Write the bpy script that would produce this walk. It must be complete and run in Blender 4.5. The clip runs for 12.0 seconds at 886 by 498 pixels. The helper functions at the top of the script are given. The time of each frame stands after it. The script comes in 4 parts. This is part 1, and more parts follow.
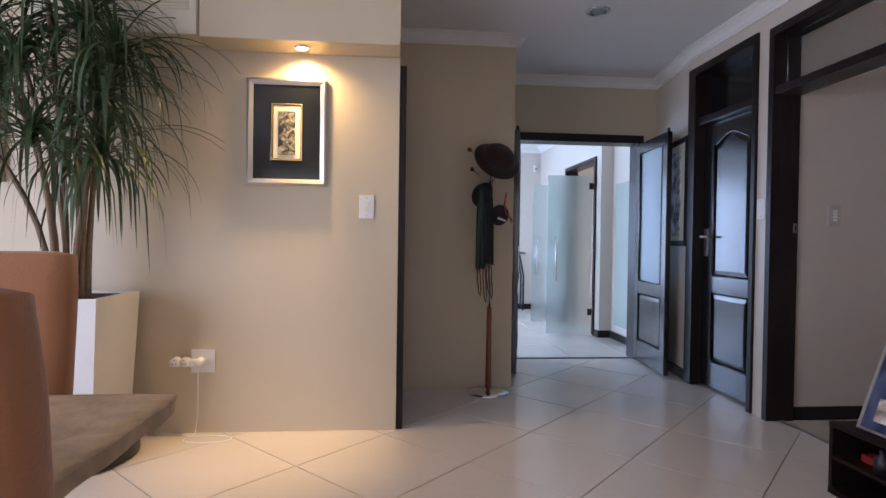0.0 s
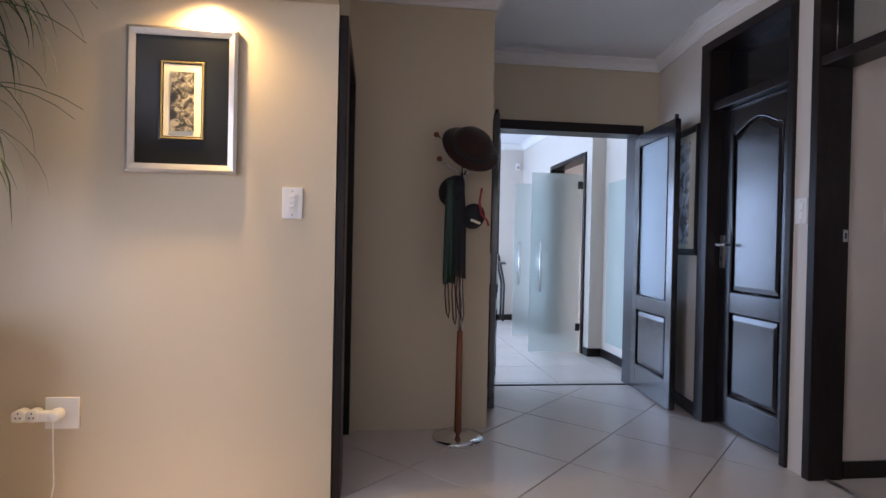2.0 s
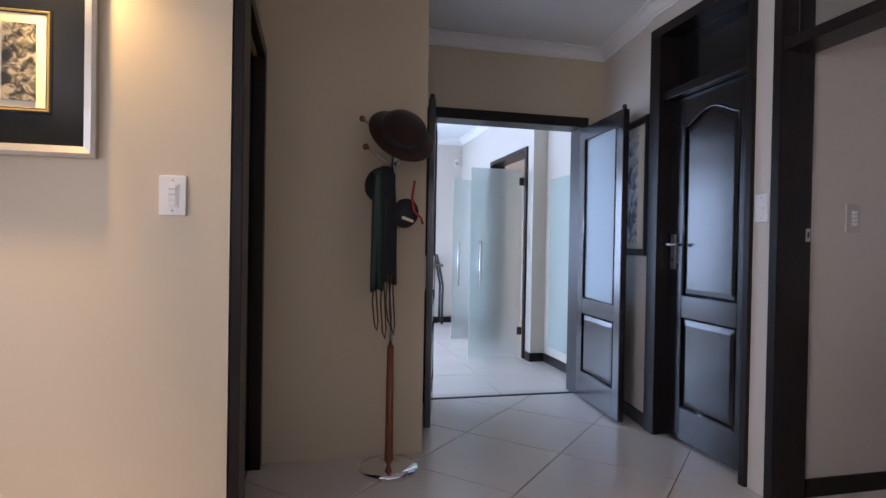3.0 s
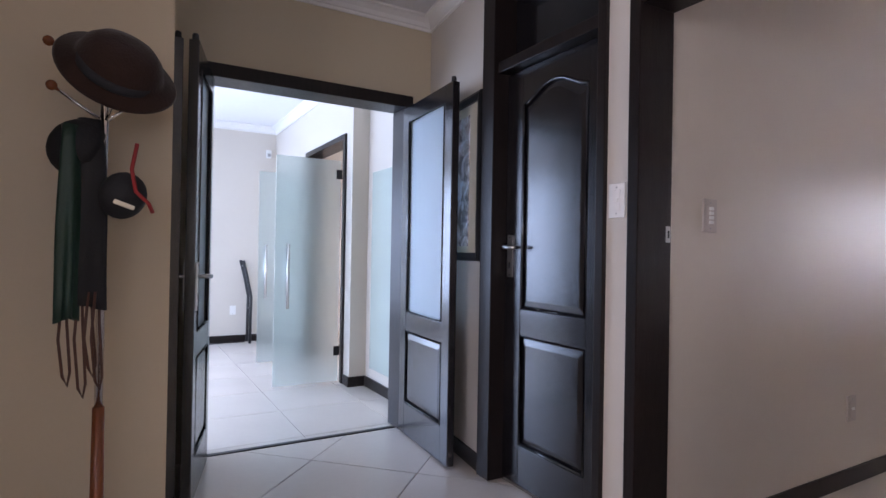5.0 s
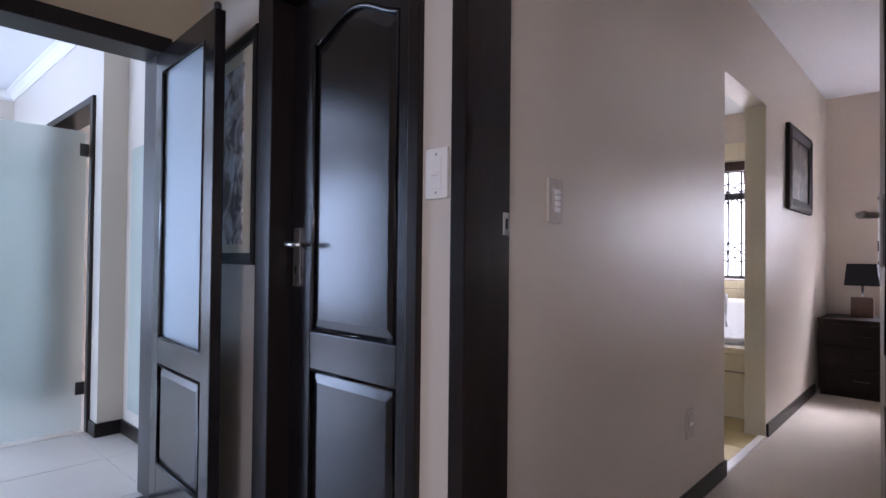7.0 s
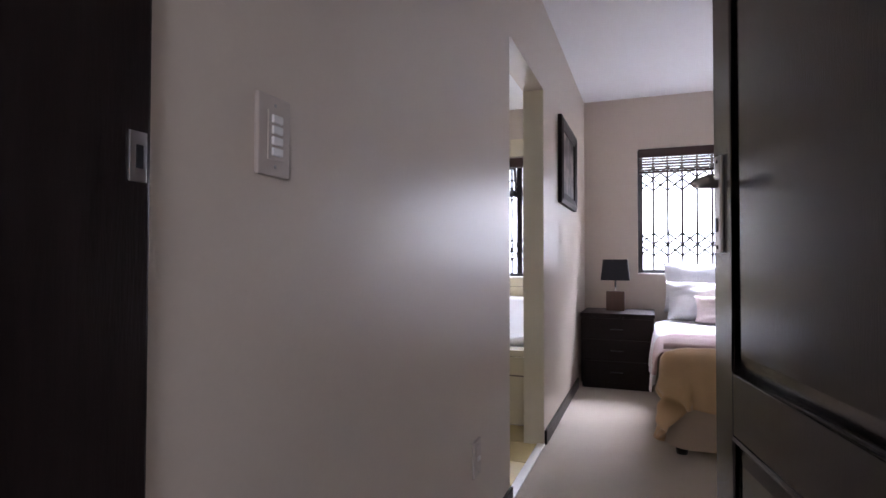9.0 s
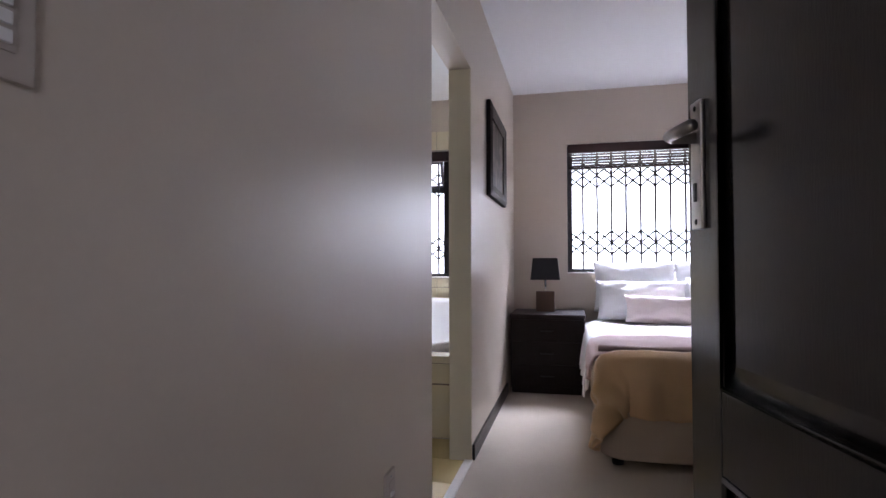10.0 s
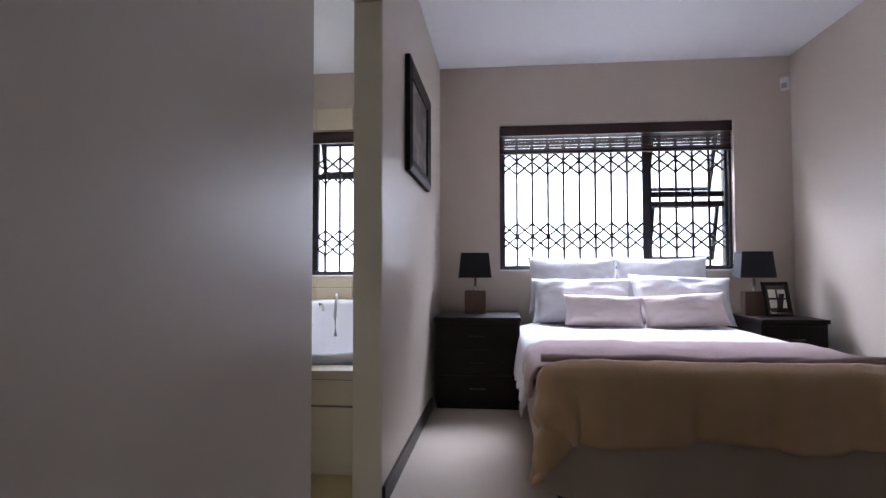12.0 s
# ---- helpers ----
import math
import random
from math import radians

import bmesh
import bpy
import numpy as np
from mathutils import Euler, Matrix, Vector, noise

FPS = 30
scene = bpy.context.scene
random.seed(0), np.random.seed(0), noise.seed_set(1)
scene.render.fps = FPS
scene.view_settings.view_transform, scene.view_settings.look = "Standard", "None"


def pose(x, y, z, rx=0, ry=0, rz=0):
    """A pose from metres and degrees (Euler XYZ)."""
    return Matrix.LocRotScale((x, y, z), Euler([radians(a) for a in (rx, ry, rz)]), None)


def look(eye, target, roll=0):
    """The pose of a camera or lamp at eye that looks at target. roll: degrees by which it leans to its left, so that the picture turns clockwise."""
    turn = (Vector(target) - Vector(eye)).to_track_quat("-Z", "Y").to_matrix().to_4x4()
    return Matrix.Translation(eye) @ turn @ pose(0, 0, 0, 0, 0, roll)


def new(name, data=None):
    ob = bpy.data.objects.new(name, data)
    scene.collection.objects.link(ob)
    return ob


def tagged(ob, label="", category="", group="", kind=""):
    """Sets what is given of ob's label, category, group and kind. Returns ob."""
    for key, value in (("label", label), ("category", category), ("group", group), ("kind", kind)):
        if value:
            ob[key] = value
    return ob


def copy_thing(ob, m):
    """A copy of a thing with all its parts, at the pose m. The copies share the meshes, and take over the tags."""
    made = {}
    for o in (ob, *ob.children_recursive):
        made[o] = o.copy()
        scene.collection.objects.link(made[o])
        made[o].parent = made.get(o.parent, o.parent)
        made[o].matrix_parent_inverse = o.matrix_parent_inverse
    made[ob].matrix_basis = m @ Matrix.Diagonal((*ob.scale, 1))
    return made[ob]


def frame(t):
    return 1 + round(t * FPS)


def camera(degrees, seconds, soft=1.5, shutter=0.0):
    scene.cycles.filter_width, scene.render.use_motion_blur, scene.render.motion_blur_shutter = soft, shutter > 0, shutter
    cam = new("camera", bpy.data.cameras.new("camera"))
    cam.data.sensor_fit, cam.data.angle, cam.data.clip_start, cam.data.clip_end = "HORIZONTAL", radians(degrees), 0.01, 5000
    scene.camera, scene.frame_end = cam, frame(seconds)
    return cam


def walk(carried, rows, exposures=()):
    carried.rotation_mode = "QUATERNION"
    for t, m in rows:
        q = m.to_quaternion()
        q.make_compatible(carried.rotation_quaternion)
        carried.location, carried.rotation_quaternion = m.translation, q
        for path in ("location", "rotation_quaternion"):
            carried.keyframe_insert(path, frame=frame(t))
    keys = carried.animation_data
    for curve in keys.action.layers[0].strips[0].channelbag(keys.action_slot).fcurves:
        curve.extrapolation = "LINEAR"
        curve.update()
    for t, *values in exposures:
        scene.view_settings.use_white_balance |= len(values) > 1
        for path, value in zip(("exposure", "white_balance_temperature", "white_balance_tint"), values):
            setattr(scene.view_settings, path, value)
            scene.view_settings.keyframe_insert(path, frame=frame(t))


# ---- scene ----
cam = camera(77.4, 12.0)
PATH = [
    (0, (1.257, 2.422, 1.109), (1.431, 4.414, 1.08), 0.8),
    (0.5, (1.28, 2.597, 1.12), (1.451, 4.589, 1.088), 1.0),
    (1, (1.301, 2.801, 1.132), (1.473, 4.794, 1.104), 1.2),
    (1.5, (1.362, 3.019, 1.132), (1.56, 5.009, 1.111), 1.2),
    (2, (1.455, 3.209, 1.139), (1.694, 5.195, 1.12), 1.2),
    (2.5, (1.519, 3.398, 1.145), (1.831, 5.373, 1.124), 0.9),
    (3, (1.564, 3.607, 1.154), (2.017, 5.555, 1.133), 1.0),
    (5, (2.008, 4.329, 1.139), (3.008, 6.062, 1.151), 1.0),
    (5.5, (2.168, 4.465, 1.132), (3.278, 6.129, 1.147), 0.8),
    (6, (2.308, 4.592, 1.124), (3.517, 6.184, 1.144), 0.7),
    (6.5, (2.453, 4.736, 1.137), (3.777, 6.236, 1.157), 0.6),
    (7, (2.585, 4.828, 1.129), (4.051, 6.187, 1.161), 0.6),
    (7.5, (2.769, 4.92, 1.135), (4.36, 6.131, 1.166), 0.5),
    (9.5, (3.455, 5.165, 1.077), (5.376, 5.721, 1.128), -0.0),
    (10, (3.641, 5.188, 1.059), (5.587, 5.643, 1.116), -0.1),
    (10.5, (3.819, 5.223, 1.046), (5.782, 5.6, 1.113), -0.4),
    (11, (4.017, 5.239, 1.05), (5.994, 5.536, 1.113), -0.1),
    (11.5, (4.17, 5.249, 1.003), (6.156, 5.479, 1.078), -0.2),
    (12, (4.319, 5.228, 0.989), (6.307, 5.434, 1.063), -0.1),
]
walk(cam, [(t, look(eye, target, roll)) for t, eye, target, roll in PATH], [(0, 0.2, 6400, 29), (3, 0.22, 6550, 30), (5, 0.58, 6800, 33), (6.5, 0.3, 6800, 33), (7.5, 0.36, 6550, 32), (9.5, 0.15, 6500, 29), (12, -0.28, 6300, 28)])
# light values shared by the lamps below
DAY = (0.74, 0.87, 1.0)
WARM = (1.0, 0.72, 0.27)
CEIL = 2.67

world = bpy.data.worlds.new("world")
scene.world = world
world.use_nodes = True
sky = world.node_tree.nodes.new("ShaderNodeTexSky")
sky.sky_type = "NISHITA"
sky.sun_disc = False
sky.sun_elevation = radians(50)
sky.sun_rotation = radians(200)
world.node_tree.nodes["Background"].inputs["Strength"].default_value = 0.1
world.node_tree.links.new(sky.outputs["Color"], world.node_tree.nodes["Background"].inputs["Color"])


def area(name, eye, target, w, h, watts, colour=DAY):
    lamp = bpy.data.lights.new(name, "AREA")
    lamp.shape, lamp.size, lamp.size_y, lamp.energy, lamp.color = "RECTANGLE", w, h, watts, colour
    ob = new(name, lamp)
    ob.matrix_world = look(eye, target)
    return ob


sun = bpy.data.lights.new("sun", "SUN")
sun.energy, sun.angle, sun.color = 1.0, radians(12), (1.0, 0.95, 0.88)
new("sun", sun).matrix_world = look((0, 0, 30), (3, 3, 0))
area("bedroom_window_light", (10.3, 4.3, 3.5), (7.6, 4.3, 0.7), 2.6, 1.5, 1240)
area("bathroom_window_light", (10.3, 7.0, 3.5), (7.8, 6.7, 0.7), 1.6, 1.5, 730)
area("living_room_window_light", (-0.17, 9.7, 1.3), (4, 9.4, 1.0), 3.2, 2.0, 138, (0.45, 0.70, 1.0))
area("living_room_end_window_light", (0.95, 11.50, 1.3), (1.2, 5, 1.1), 1.5, 1.7, 62, (0.45, 0.70, 1.0))
area("side_room_window_light", (6.9, 9.9, 1.5), (3, 9.6, 1.1), 1.6, 1.4, 30)
area("dining_window_light", (-2.72, 2.3, 1.4), (3, 3.0, 1.2), 3.0, 2.0, 125)
area("dining_end_window_light", (0.2, -2.22, 1.4), (0.8, 5, 1.2), 3.0, 1.9, 17)
spot = bpy.data.lights.new("picture_spot", "SPOT")
spot.energy, spot.color, spot.spot_size, spot.spot_blend, spot.shadow_soft_size = 31, WARM, radians(158), 1.0, 0.02
new("picture_spot", spot).matrix_world = look((0.74, 5.565, 2.145), (0.74, 5.50, 0))
beam = bpy.data.lights.new("picture_spot_beam", "SPOT")
beam.energy, beam.color, beam.spot_size, beam.spot_blend, beam.shadow_soft_size = 105, WARM, radians(46), 1.0, 0.02
new("picture_spot_beam", beam).matrix_world = look((0.74, 5.56, 2.145), (0.60, 5.42, 0))


# ---- materials ----
def mat(name, base, rough=0.5, metal=0.0, var=0.06, scale=3.0, fine=60.0, bump=0.05, spec=0.5, island=0.0, stretch=(1, 1, 1), coat=0.0, sheen=0.0):
    """A surface with broad and fine variation of its colour, a fine relief and uneven gloss."""
    m = bpy.data.materials.new(name)
    m.use_nodes = True
    nt = m.node_tree
    b = nt.nodes["Principled BSDF"]
    b.inputs["Metallic"].default_value = metal
    b.inputs["Specular IOR Level"].default_value = spec
    b.inputs["Coat Weight"].default_value = coat
    b.inputs["Sheen Weight"].default_value = sheen
    tc = nt.nodes.new("ShaderNodeTexCoord")
    mp = nt.nodes.new("ShaderNodeMapping")
    mp.inputs["Scale"].default_value = stretch
    nt.links.new(tc.outputs["Object"], mp.inputs["Vector"])
    n1 = nt.nodes.new("ShaderNodeTexNoise")
    n1.inputs["Scale"].default_value, n1.inputs["Detail"].default_value = scale, 4
    n2 = nt.nodes.new("ShaderNodeTexNoise")
    n2.inputs["Scale"].default_value, n2.inputs["Detail"].default_value = fine, 3
    for n in (n1, n2):
        nt.links.new(mp.outputs["Vector"], n.inputs["Vector"])
    add = nt.nodes.new("ShaderNodeMath")
    add.operation = "MULTIPLY_ADD"
    add.inputs[1].default_value = 0.45
    nt.links.new(n2.outputs["Fac"], add.inputs[0])
    nt.links.new(n1.outputs["Fac"], add.inputs[2])
    last = add
    if island:
        info = nt.nodes.new("ShaderNodeObjectInfo")
        more = nt.nodes.new("ShaderNodeMath")
        more.operation = "MULTIPLY_ADD"
        more.inputs[1].default_value = island
        nt.links.new(info.outputs["Random"], more.inputs[0])
        nt.links.new(add.outputs[0], more.inputs[2])
        last = more
    ramp = nt.nodes.new("ShaderNodeMapRange")
    ramp.inputs["From Min"].default_value, ramp.inputs["From Max"].default_value = 0.25, 1.2 + island
    ramp.inputs["To Min"].default_value, ramp.inputs["To Max"].default_value = 1 - var, 1 + var
    nt.links.new(last.outputs[0], ramp.inputs["Value"])
    mul = nt.nodes.new("ShaderNodeVectorMath")
    mul.operation = "SCALE"
    mul.inputs[0].default_value = base
    nt.links.new(ramp.outputs["Result"], mul.inputs["Scale"])
    nt.links.new(mul.outputs["Vector"], b.inputs["Base Color"])
    rr = nt.nodes.new("ShaderNodeMapRange")
    rr.inputs["From Min"].default_value, rr.inputs["From Max"].default_value = 0.1, 0.9
    rr.inputs["To Min"].default_value, rr.inputs["To Max"].default_value = max(0.02, rough * 0.88), min(1, rough * 1.12)
    nt.links.new(n1.outputs["Fac"], rr.inputs["Value"])
    nt.links.new(rr.outputs["Result"], b.inputs["Roughness"])
    bp = nt.nodes.new("ShaderNodeBump")
    bp.inputs["Strength"].default_value, bp.inputs["Distance"].default_value = bump, 0.004
    nt.links.new(n2.outputs["Fac"], bp.inputs["Height"])
    nt.links.new(bp.outputs["Normal"], b.inputs["Normal"])
    return m


def glow(name, colour, strength):
    m = bpy.data.materials.new(name)
    m.use_nodes = True
    b = m.node_tree.nodes["Principled BSDF"]
    b.inputs["Base Color"].default_value = (*colour, 1)
    b.inputs["Emission Color"].default_value = (*colour, 1)
    b.inputs["Emission Strength"].default_value = strength
    return m


def glass(name, colour, rough, trans=1.0):
    m = mat(name, colour, rough, 0, 0.02, 1.5, 40, 0.0)
    b = m.node_tree.nodes["Principled BSDF"]
    b.inputs["Transmission Weight"].default_value = trans
    b.inputs["IOR"].default_value = 1.45
    return m


def picture_material(name, dark, mid, light, scale):
    """A mottled print in three tones."""
    m = mat(name, mid, 0.35, 0, 0.1, 4, 50, 0.0)
    nt = m.node_tree
    n = nt.nodes.new("ShaderNodeTexNoise")
    n.inputs["Scale"].default_value, n.inputs["Detail"].default_value, n.inputs["Distortion"].default_value = scale, 5, 0.8
    tc = nt.nodes.new("ShaderNodeTexCoord")
    nt.links.new(tc.outputs["Object"], n.inputs["Vector"])
    r = nt.nodes.new("ShaderNodeValToRGB")
    r.color_ramp.elements[0].position, r.color_ramp.elements[0].color = 0.40, (*dark, 1)
    r.color_ramp.elements[1].position, r.color_ramp.elements[1].color = 0.60, (*light, 1)
    r.color_ramp.elements.new(0.5).color = (*mid, 1)
    nt.links.new(n.outputs["Fac"], r.inputs["Fac"])
    nt.links.new(r.outputs["Color"], nt.nodes["Principled BSDF"].inputs["Base Color"])
    return m


PAINT = mat("cream_wall_paint", (0.62, 0.555, 0.485), 0.36, 0, 0.035, 1.2, 90, 0.06)
PAINT_HALL = mat("beige_wall_paint", (0.60, 0.50, 0.355), 0.45, 0, 0.04, 1.0, 80, 0.06)
PAINT_MAUVE = mat("taupe_satin_paint", (0.585, 0.50, 0.415), 0.34, 0, 0.05, 1.1, 90, 0.05, 0.6)
CEILING = mat("white_ceiling_paint", (0.80, 0.80, 0.80), 0.8, 0, 0.03, 1.0, 90, 0.05)
CORNICE = mat("white_cornice_paint", (0.80, 0.78, 0.75), 0.6, 0, 0.03, 2.0, 90, 0.03)
DARKWOOD = mat("dark_stained_door_wood", (0.011, 0.009, 0.010), 0.20, 0, 0.45, 6, 40, 0.07, 0.85, stretch=(8, 8, 0.7))
DARKFRAME = mat("dark_stained_frame_wood", (0.016, 0.011, 0.010), 0.32, 0, 0.45, 6, 40, 0.15, 0.25, stretch=(8, 8, 0.7))
ESPRESSO = mat("espresso_wood", (0.015, 0.009, 0.008), 0.45, 0, 0.4, 5, 40, 0.2, 0.15, stretch=(1, 8, 8))
BRONZE = mat("bronze_window_frame", (0.02, 0.016, 0.018), 0.45, 0.2, 0.2, 8, 60, 0.05)
BLINDWOOD = mat("dark_wood_blind_slat", (0.035, 0.013, 0.011), 0.45, 0, 0.3, 8, 60, 0.1)
TILE = mat("cream_porcelain_tile", (0.66, 0.585, 0.52), 0.22, 0, 0.07, 2.2, 30, 0.02, island=0.25)
GROUT = mat("dark_grout", (0.24, 0.19, 0.155), 0.9, 0, 0.2, 8, 80, 0.2)
GROUT_PALE = mat("pale_grout", (0.55, 0.50, 0.45), 0.9, 0, 0.1, 8, 80, 0.2)
BATHTILE = mat("ivory_wall_tile", (0.76, 0.68, 0.50), 0.2, 0, 0.04, 2, 30, 0.02, island=0.2)
BATHFLOOR = mat("straw_floor_tile", (0.66, 0.53, 0.28), 0.25, 0, 0.06, 2, 30, 0.02, island=0.2)
CARPET = mat("beige_carpet", (0.51, 0.435, 0.35), 0.95, 0, 0.16, 3, 260, 0.9, 0.1, sheen=0.3)
SILVER = mat("silver_leaf_frame", (0.62, 0.59, 0.54), 0.34, 0.9, 0.12, 12, 90, 0.1)
GOLD = mat("gold_slip", (0.62, 0.44, 0.16), 0.3, 0.9, 0.12, 12, 90, 0.1)
BLACKMAT = mat("black_mount", (0.009, 0.010, 0.010), 0.12, 0, 0.2, 6, 120, 0.02)
IVORY = mat("ivory_paper", (0.70, 0.64, 0.50), 0.7, 0, 0.05, 6, 120, 0.05)
# white plate plastic with the bedroom wall's shade put into its colour
PLATE_SHADED = mat("shaded_switch_plastic", (0.50, 0.43, 0.375), 0.35, 0, 0.03, 6, 90, 0.02)
PLASTIC = mat("white_plastic", (0.78, 0.76, 0.73), 0.35, 0, 0.03, 6, 90, 0.02)
GREYPLASTIC = mat("grey_plastic", (0.35, 0.34, 0.33), 0.4, 0, 0.05, 6, 90, 0.02)
CHROME = mat("polished_chrome", (0.80, 0.80, 0.82), 0.10, 1.0, 0.05, 8, 60, 0.0)
STEEL = mat("brushed_steel", (0.58, 0.57, 0.56), 0.30, 1.0, 0.08, 8, 120, 0.05)
BLACKMETAL = mat("black_painted_metal", (0.012, 0.012, 0.013), 0.4, 0.0, 0.2, 8, 60, 0.05)
REDWOOD = mat("varnished_red_wood", (0.22, 0.065, 0.025), 0.25, 0, 0.3, 5, 40, 0.05, stretch=(8, 8, 0.8))
FELT = mat("dark_brown_felt", (0.032, 0.017, 0.013), 0.9, 0, 0.25, 8, 120, 0.4, 0.1, sheen=0.2)
GREENCLOTH = mat("dark_green_nylon", (0.008, 0.035, 0.022), 0.55, 0, 0.3, 8, 120, 0.3)
BLACKCLOTH = mat("black_cloth", (0.012, 0.012, 0.014), 0.8, 0, 0.3, 8, 120, 0.3)
REDCLOTH = mat("red_cloth", (0.32, 0.02, 0.018), 0.7, 0, 0.2, 8, 120, 0.3)
STRAP = mat("brown_leather_strap", (0.08, 0.03, 0.018), 0.5, 0, 0.3, 8, 120, 0.2)
SUEDE = mat("tan_suede", (0.31, 0.13, 0.055), 0.85, 0, 0.16, 4, 140, 0.3, 0.2, sheen=0.3)
STONE = mat("brown_stone_slab", (0.37, 0.25, 0.155), 0.5, 0, 0.75, 5, 30, 1.0)
POTWHITE = mat("white_glazed_planter", (0.72, 0.70, 0.67), 0.35, 0, 0.06, 3, 40, 0.03)
SOIL = mat("dark_potting_soil", (0.03, 0.02, 0.014), 0.95, 0, 0.4, 20, 90, 0.9)
BARK = mat("dracaena_bark", (0.20, 0.14, 0.09), 0.85, 0, 0.3, 10, 60, 0.6, stretch=(1, 1, 4))
LEAF = mat("dracaena_leaf", (0.046, 0.082, 0.031), 0.42, 0, 0.45, 3, 40, 0.05)
LINEN = mat("white_bed_linen", (0.80, 0.79, 0.80), 0.85, 0, 0.03, 5, 220, 0.35, 0.2, sheen=0.2)
PALEPINK = mat("pale_pink_cushion_cloth", (0.70, 0.58, 0.55), 0.85, 0, 0.04, 5, 220, 0.35, 0.2, sheen=0.2)
PINK = mat("dusty_pink_blanket", (0.66, 0.47, 0.46), 0.95, 0, 0.07, 5, 200, 0.6, 0.1, sheen=0.4)
CAMEL = mat("camel_throw", (0.72, 0.49, 0.28), 0.9, 0, 0.12, 4, 200, 0.5, 0.1, sheen=0.4)
VALANCE = mat("oatmeal_bed_base_cloth", (0.66, 0.54, 0.44), 0.9, 0, 0.08, 4, 200, 0.5, 0.1)
SHADE = mat("black_lampshade_cloth", (0.009, 0.009, 0.012), 0.8, 0, 0.15, 6, 260, 0.3)
LAMPWOOD = mat("brown_lamp_base_wood", (0.09, 0.05, 0.032), 0.5, 0, 0.3, 6, 60, 0.2, stretch=(6, 6, 1))
ENAMEL = mat("white_bath_enamel", (0.85, 0.86, 0.87), 0.12, 0, 0.02, 2, 40, 0.0)
FROST = glass("frosted_green_glass", (0.76, 0.86, 0.86), 0.34, 0.92)
DOORFROST = glass("frosted_door_glass", (0.62, 0.74, 0.80), 0.45, 0.55)
CLEAR = glass("clear_window_glass", (0.95, 0.98, 0.98), 0.02)
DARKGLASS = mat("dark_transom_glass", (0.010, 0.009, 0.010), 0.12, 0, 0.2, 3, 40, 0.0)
PANELGREEN = mat("pale_green_glass_panel", (0.42, 0.47, 0.42), 0.12, 0, 0.03, 3, 40, 0.0)
SKYGLOW = glow("bright_overcast_sky", (0.92, 0.96, 1.0), 1.35)
BULB = glow("lit_halogen_lamp", (1.0, 0.80, 0.50), 30.0)
EARTH = mat("dry_lawn", (0.12, 0.12, 0.06), 0.95, 0, 0.4, 0.4, 9, 0.5)
PRINT_GREY = picture_material("grey_relief_print", (0.015, 0.015, 0.014), (0.13, 0.115, 0.09), (0.36, 0.32, 0.25), 34)
# street print tones are raised to take in the reflection on its glass
PRINT_CITY = picture_material("pale_street_print", (0.16, 0.11, 0.10), (0.62, 0.51, 0.45), (0.88, 0.88, 0.90), 11)
PRINT_CITY.node_tree.nodes["Principled BSDF"].inputs["Coat Weight"].default_value = 1.0
PRINT_CITY.node_tree.nodes["Principled BSDF"].inputs["Coat Roughness"].default_value = 0.06
PRINT_DARK = picture_material("dark_portrait_print", (0.015, 0.012, 0.012), (0.05, 0.04, 0.04), (0.22, 0.17, 0.14), 6)
PRINT_BLUE = picture_material("blue_poster_print", (0.02, 0.03, 0.08), (0.06, 0.08, 0.16), (0.10, 0.13, 0.22), 5)


# ---- mesh helpers ----
def box(bm, x0, y0, z0, x1, y1, z1, bevel=0.0):
    r = bmesh.ops.create_cube(bm, size=1)
    for v in r["verts"]:
        v.co = Vector((x0 + (v.co.x + 0.5) * (x1 - x0), y0 + (v.co.y + 0.5) * (y1 - y0), z0 + (v.co.z + 0.5) * (z1 - z0)))
    if bevel:
        edges = list({e for v in r["verts"] for e in v.link_edges})
        bmesh.ops.bevel(bm, geom=edges, offset=bevel, segments=2, affect="EDGES", profile=0.6)
    return bm


def B(x0, y0, z0, x1, y1, z1, bevel=0.0):
    return box(bmesh.new(), x0, y0, z0, x1, y1, z1, bevel)


def prism(bm, pts, axis, a, b):
    """Extrudes an outline of (u, v) pairs along an axis from a to b. Axis y: (x, z); axis x: (y, z); axis z: (x, y)."""
    put = {"y": lambda u, v, w: (u, w, v), "x": lambda u, v, w: (w, u, v), "z": lambda u, v, w: (u, v, w)}[axis]
    lo = [bm.verts.new(put(u, v, a)) for u, v in pts]
    hi = [bm.verts.new(put(u, v, b)) for u, v in pts]
    n = len(pts)
    bm.faces.new(lo)
    bm.faces.new(hi[::-1])
    for i in range(n):
        bm.faces.new((lo[i], hi[i], hi[(i + 1) % n], lo[(i + 1) % n]))
    bmesh.ops.recalc_face_normals(bm, faces=bm.faces)
    return bm


def lathe(profile, segs=32, at=(0, 0, 0)):
    bm = bmesh.new()
    rings = []
    for r, z in profile:
        rings.append([bm.verts.new((at[0] + max(r, 1e-4) * math.cos(2 * math.pi * i / segs), at[1] + max(r, 1e-4) * math.sin(2 * math.pi * i / segs), at[2] + z)) for i in range(segs)])
    for a, b in zip(rings, rings[1:]):
        for i in range(segs):
            bm.faces.new((a[i], a[(i + 1) % segs], b[(i + 1) % segs], b[i]))
    bm.faces.new(rings[0][::-1])
    bm.faces.new(rings[-1])
    return bm


